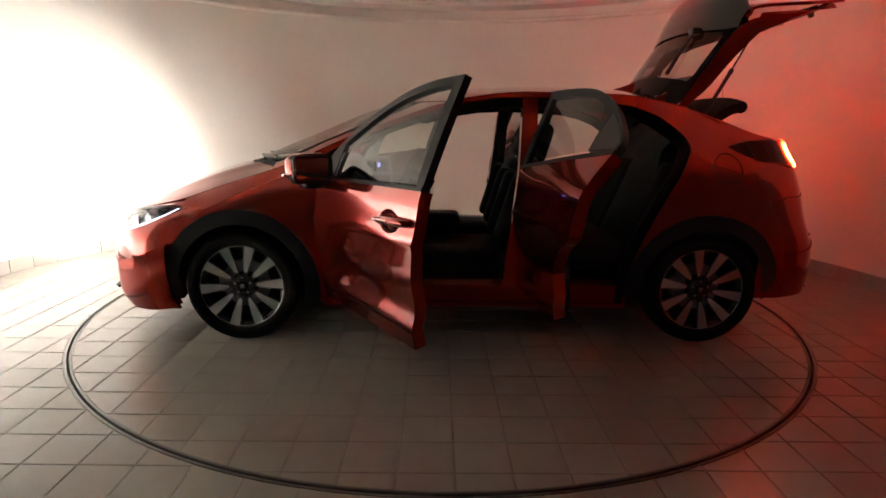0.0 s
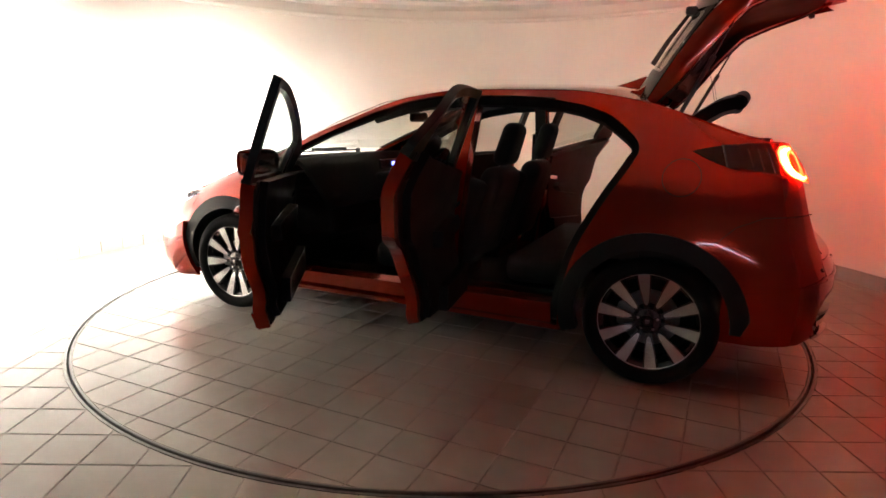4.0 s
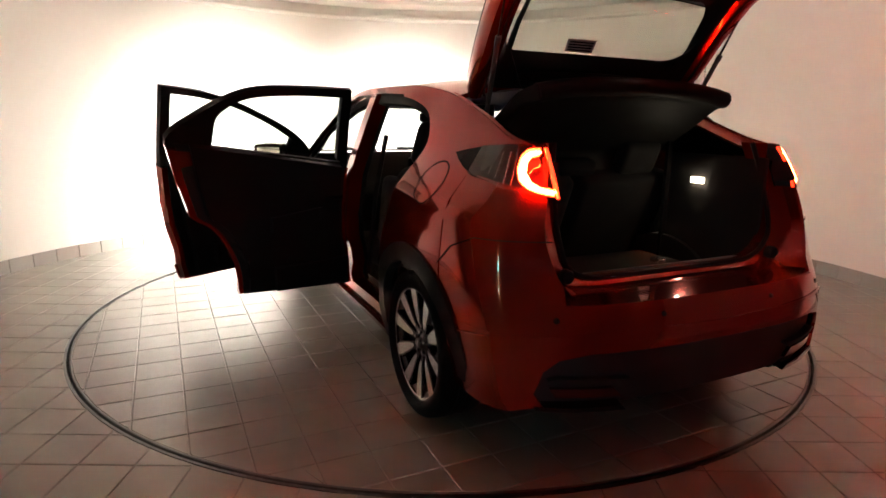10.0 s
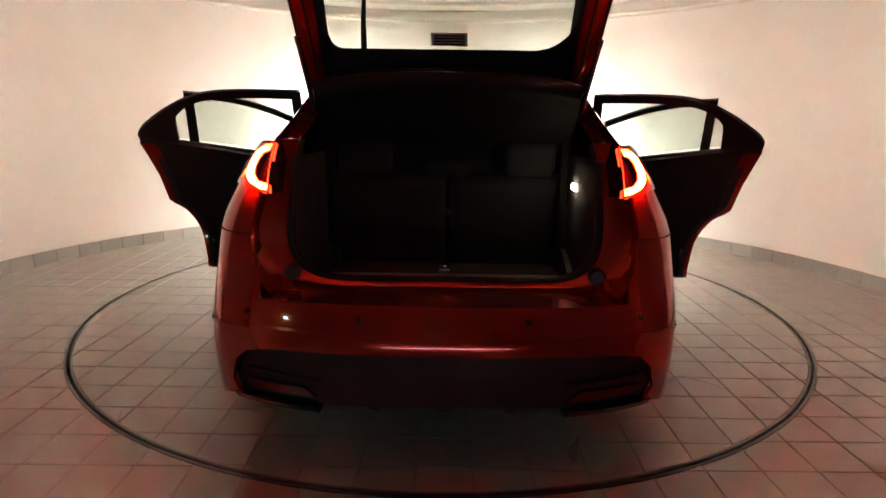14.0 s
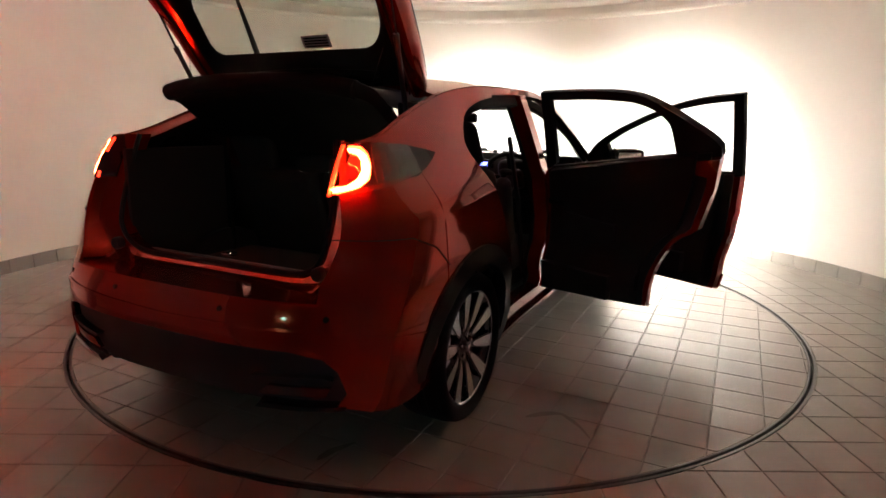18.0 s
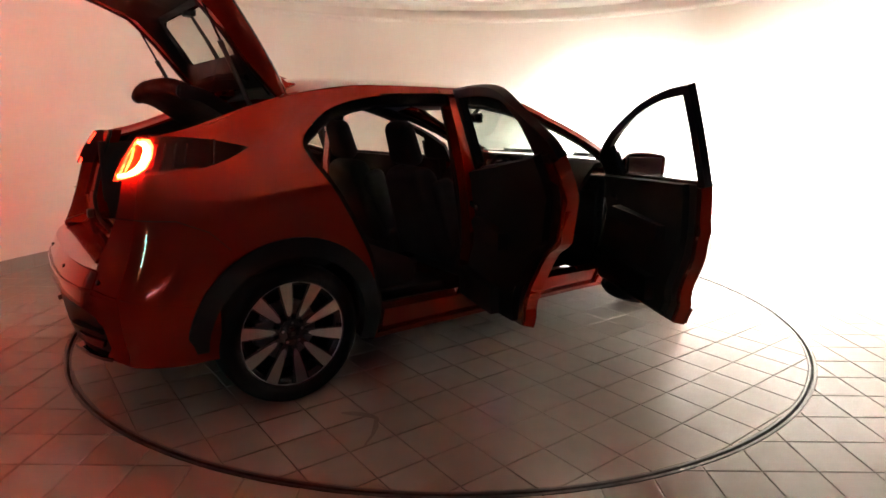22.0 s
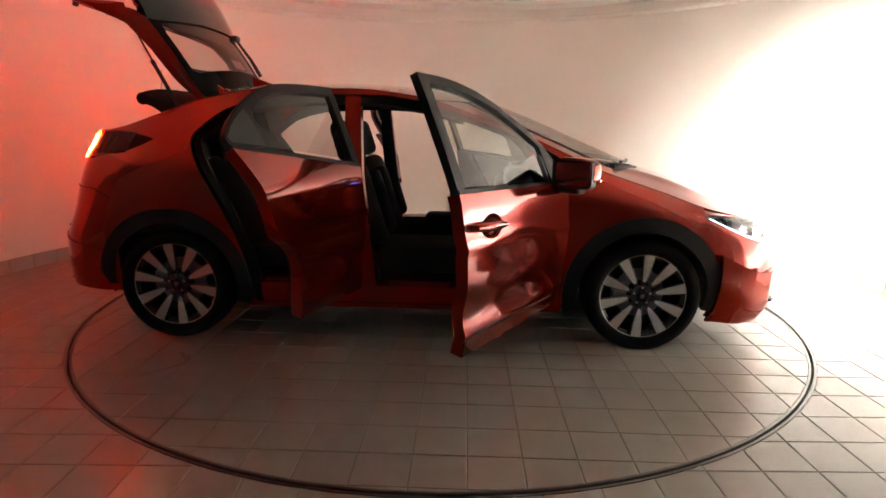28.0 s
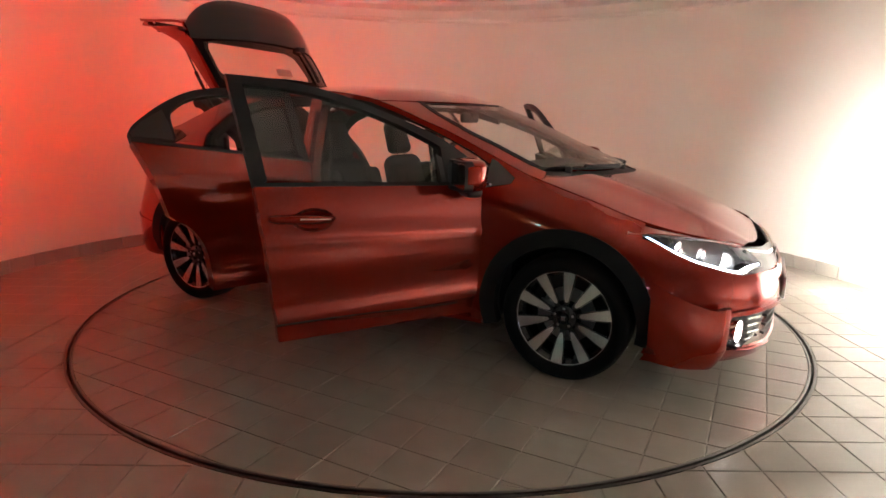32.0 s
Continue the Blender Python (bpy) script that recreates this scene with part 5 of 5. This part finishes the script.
gput("gate_latch", box(bmesh.new(), -.05, .05, -.04, .04, -.02, .02, .008, Matrix.Translation(at_gate(.865, .47, 0))), M_STEEL, tailgate)
gput("pull_cup", box(bmesh.new(), -.02, .02, -.07, .07, -.01, .02, .008, Matrix.Translation(at_gate(.77, .37, .26))), M_BLACK, tailgate)


# ---- wheels ----
def wheel(x, sgn, phase, hub=HUB_Z):
    at = Matrix.Translation(OFF + Vector((x, sgn * .752, hub))) @ pose(0, 0, 0, 0, 0, 0 if sgn > 0 else 180)
    rim = lathe(bmesh.new(), [(.233, .094), (.2385, .098), (.2415, .092), (.236, .082), (.214, .070), (.200, .02), (.200, -.09), (.222, -.10)], 48, "Y")
    w = part("wheel", rim, M_RIMBLACK, car, "black alloy wheel with machined blades", at)
    tyre = lathe(bmesh.new(), [(.233, .090), (.246, .106), (.266, .114), (.288, .112), (.302, .104), (.310, .090), (.3155, .06), (.3165, 0), (.3155, -.06), (.310, -.09), (.288, -.112), (.24, -.105), (.222, -.09)], 64, "Y")
    for v in tyre.verts:
        v.co.z = max(v.co.z, -hub)
    part("tyre", tyre, M_RUBBER, w, "black road tyre")
    for k in range(3):
        yy = -.04 + .04 * k
        part("tread_groove", lathe(bmesh.new(), [(.3175, yy - .004), (.3172, yy + .004)], 48, "Y"), M_GAP_SHADE, w)
    part("brake_disc", lathe(bmesh.new(), [(.06, .01), (.135, .01), (.14, .004), (.135, -.01)], 36, "Y"), M_DISC, w)
    cal = box(bmesh.new(), .06, .15, -.02, .035, -.05, .06, .012)
    part("brake_caliper", cal, M_DISC, w)
    # near-black disc closes the wheel, standing for the shade behind the spokes
    part("well_shade", lathe(bmesh.new(), [(0, -.03), (.20, -.03)], 36, "Y"), M_GAP_SHADE, w)
    for k in range(10):
        a = 2 * math.pi * k / 10 + math.radians(phase)
        lean = 0.0
        blk, blade = bmesh.new(), bmesh.new()
        for bm, widen, lift in ((blk, 1.3, 0.0), (blade, 1.0, .0045)):
            if bm is blk:
                prof = ((.052, .008, .066), (.11, .015, .076), (.165, .022, .082), (.226, .028, .089))
            else:
                prof = ((.077, .002, .0695), (.083, .0075, .0705), (.095, .0115, .0735), (.12, .0160, .0775), (.155, .0205, .0812), (.19, .0242, .085), (.2305, .0275, .0895))
            rows = []
            for r, hw, h in prof:
                hw *= widen
                tw = lean * (r - .05) * 0.6
                row = []
                for q, dep in ((-hw, .0), (hw, .0), (hw * .8, -.022), (-hw * .8, -.022)):
                    px, pz = r, q + tw
                    row.append(bm.verts.new((px * math.cos(a) - pz * math.sin(a), h + dep + lift, px * math.sin(a) + pz * math.cos(a))))
                rows.append(row)
            for p, q in zip(rows, rows[1:]):
                for j in range(4):
                    bm.faces.new((p[j], p[(j + 1) % 4], q[(j + 1) % 4], q[j]))
            bm.faces.new(rows[0][::-1])
            bm.faces.new(rows[-1])
            bmesh.ops.recalc_face_normals(bm, faces=bm.faces)
        s = part("spoke", blk, M_RIMBLACK, w)
        part("spoke_face", blade, M_ALLOY, w, "machined silver blade")
    part("rim_lip", lathe(bmesh.new(), [(.2305, .0945), (.2330, .0957), (.2345, .0945)], 48, "Y"), M_ALLOY, w)
    part("wheel_hub", lathe(bmesh.new(), [(.0, .082), (.028, .080), (.034, .074), (.060, .070), (.070, .058), (.075, .02)], 28, "Y"), M_RIMBLACK, w)
    part("centre_cap", lathe(bmesh.new(), [(0, .088), (.022, .087), (.027, .080)], 24, "Y"), M_GLOSSBLACK, w)
    part("cap_badge", box(bmesh.new(), -.010, .010, .087, .0895, -.010, .010, .002), M_STEEL, w)
    for k in range(5):
        a = 2 * math.pi * k / 5 + .3
        part("wheel_nut", lathe(bmesh.new(), [(0, .080), (.007, .080), (.008, .066)], 8, "Y", Matrix.Translation((.046 * math.cos(a), 0, .046 * math.sin(a)))), M_STEEL, w)
    return w


for x, sgn, phase, hub in ((1.303, 1, 31.3, .307), (-AXLE, 1, 9.8, .314), (-AXLE, -1, 10.8, .314), (1.306, -1, 23.2, .307)):
    wheel(x, sgn, phase, hub)

# ---- skirting of single tiles round the wall ----
skirting = new("baseboard")
tagged(skirting, "row of beige skirting tiles at the foot of the wall", "skirting", kind="structure")
skirting.location = (ROOM_C[0], ROOM_C[1], 0)
N_SKIRT = int((A1 - A0) / 3.4)
_w = ROOM_R * radians(A1 - A0) / N_SKIRT / 2 - .002
sk = bmesh.new()
box(sk, -.004, .012, -_w, _w, -.004, .108, .003, None, 1)
sk_me = finish("skirting_tile", sk, M_BASE)
for i in range(N_SKIRT):
    a = radians(A0 + (A1 - A0) * (i + .5) / N_SKIRT)
    o = new("skirting_tile", sk_me)
    o.parent = skirting
    o.matrix_basis = Matrix.Translation((ROOM_R * math.cos(a), ROOM_R * math.sin(a), 0)) @ Matrix.Rotation(a, 4, "Z")

# ---- floor tiles ----
PITCH, TILE = 0.2068, 0.2036


def tile_block(bm, poly, top=0.0, bev=.004):
    """One tile with a soft edge from its outline."""
    cx, cy = sum(p[0] for p in poly) / len(poly), sum(p[1] for p in poly) / len(poly)
    n = len(poly)
    rings = []
    for inset, z in ((0, top - .009), (0, top - .0028), (.0012, top - .0010), (bev, top)):
        ring = []
        for x, y in poly:
            d = math.hypot(x - cx, y - cy) or 1
            k = max(0.0, 1 - inset * 1.3 / d)
            ring.append(bm.verts.new((cx + (x - cx) * k, cy + (y - cy) * k, z)))
        rings.append(ring)
    for p, q in zip(rings, rings[1:]):
        for j in range(n):
            bm.faces.new((p[j], p[(j + 1) % n], q[(j + 1) % n], q[j]))
    bm.faces.new(rings[-1])


def square(x, y, h=TILE / 2):
    return [(x - h, y - h), (x + h, y - h), (x + h, y + h), (x - h, y + h)]


def cut(x, y, r, outside):
    """A square tile trimmed by a circle round the origin."""
    h, out = TILE / 2, []
    q = square(x, y)
    for a, b in zip(q, q[1:] + q[:1]):
        for k in range(8):
            px, py = a[0] + (b[0] - a[0]) * k / 8, a[1] + (b[1] - a[1]) * k / 8
            d = math.hypot(px, py)
            if (d < r) == outside:
                px, py = px * r / d, py * r / d
                if abs(px - x) > h + .012 or abs(py - y) > h + .012:
                    continue
                px, py = min(max(px, x - h), x + h), min(max(py, y - h), y + h)
            if not out or math.hypot(px - out[-1][0], py - out[-1][1]) > .003:
                out.append((px, py))
    if len(out) > 2 and math.hypot(out[0][0] - out[-1][0], out[0][1] - out[-1][1]) < .003:
        out.pop()
    return out


def area_of(p):
    return sum(a[0] * b[1] - b[0] * a[1] for a, b in zip(p, p[1:] + p[:1])) / 2


one = bmesh.new()
tile_block(one, square(0, 0))
tile_me = finish("tile", one, M_TILE, 30, False)


def lay(parent, ox, oy, keep_part, r_in, r_out, turn=0.0, limit=300):
    rest, count = bmesh.new(), 0
    span = int(4.6 / PITCH) + 1
    cells = []
    for i in range(-span, span):
        for j in range(-span, span):
            cells.append((ox + i * PITCH, oy + j * PITCH))
    ca, sa = math.cos(turn), math.sin(turn)
    cells.sort(key=lambda c: keep_part(c[0] * ca - c[1] * sa, c[0] * sa + c[1] * ca))
    for x, y in cells:
        q = square(x, y)
        ds = [math.hypot(*p) for p in q]
        if r_in and max(ds) < r_in or min(ds) > r_out:
            continue
        if r_in and min(ds) < r_in:
            q = cut(x, y, r_in, True)
        elif not r_in and max(ds) > r_out:
            q = cut(x, y, r_out, False)
        elif count < limit:
            o = new("tile", tile_me)
            o.parent = parent
            o.matrix_basis = Matrix.Rotation(turn, 4, "Z") @ Matrix.Translation((x, y, random.uniform(-.0006, .0004))) @ pose(0, 0, 0, random.uniform(-.05, .05), random.uniform(-.05, .05), 0)
            count += 1
            continue
        if len(q) > 2 and abs(area_of(q)) > .0006:
            tile_block(rest, q, random.uniform(-.0006, .0004), .003)
    ob = part("cut_tiles", rest, M_TILE, parent, "beige floor tiles trimmed to the curve", Matrix.Rotation(turn, 4, "Z"), 4.0)
    ob["kind"] = "stuff"


def motions():
    rows = [(float(t), pose(0, 0, 0, 0, 0, TURN_0 + TURN_RATE * t)) for t in range(0, 33)]
    walk(turntable, rows)
    walk(car, rows)


lay(turntable, .3845 - .169 - PITCH / 2 + .169, 1.92 - PITCH / 2, lambda x, y: math.hypot(x, y), 0.0, TABLE_R - .022)
lay(floor, .957 + PITCH / 2, -1.683 + PITCH / 2, lambda x, y: y, TABLE_R + .018, 4.4, radians(.5))
motions()
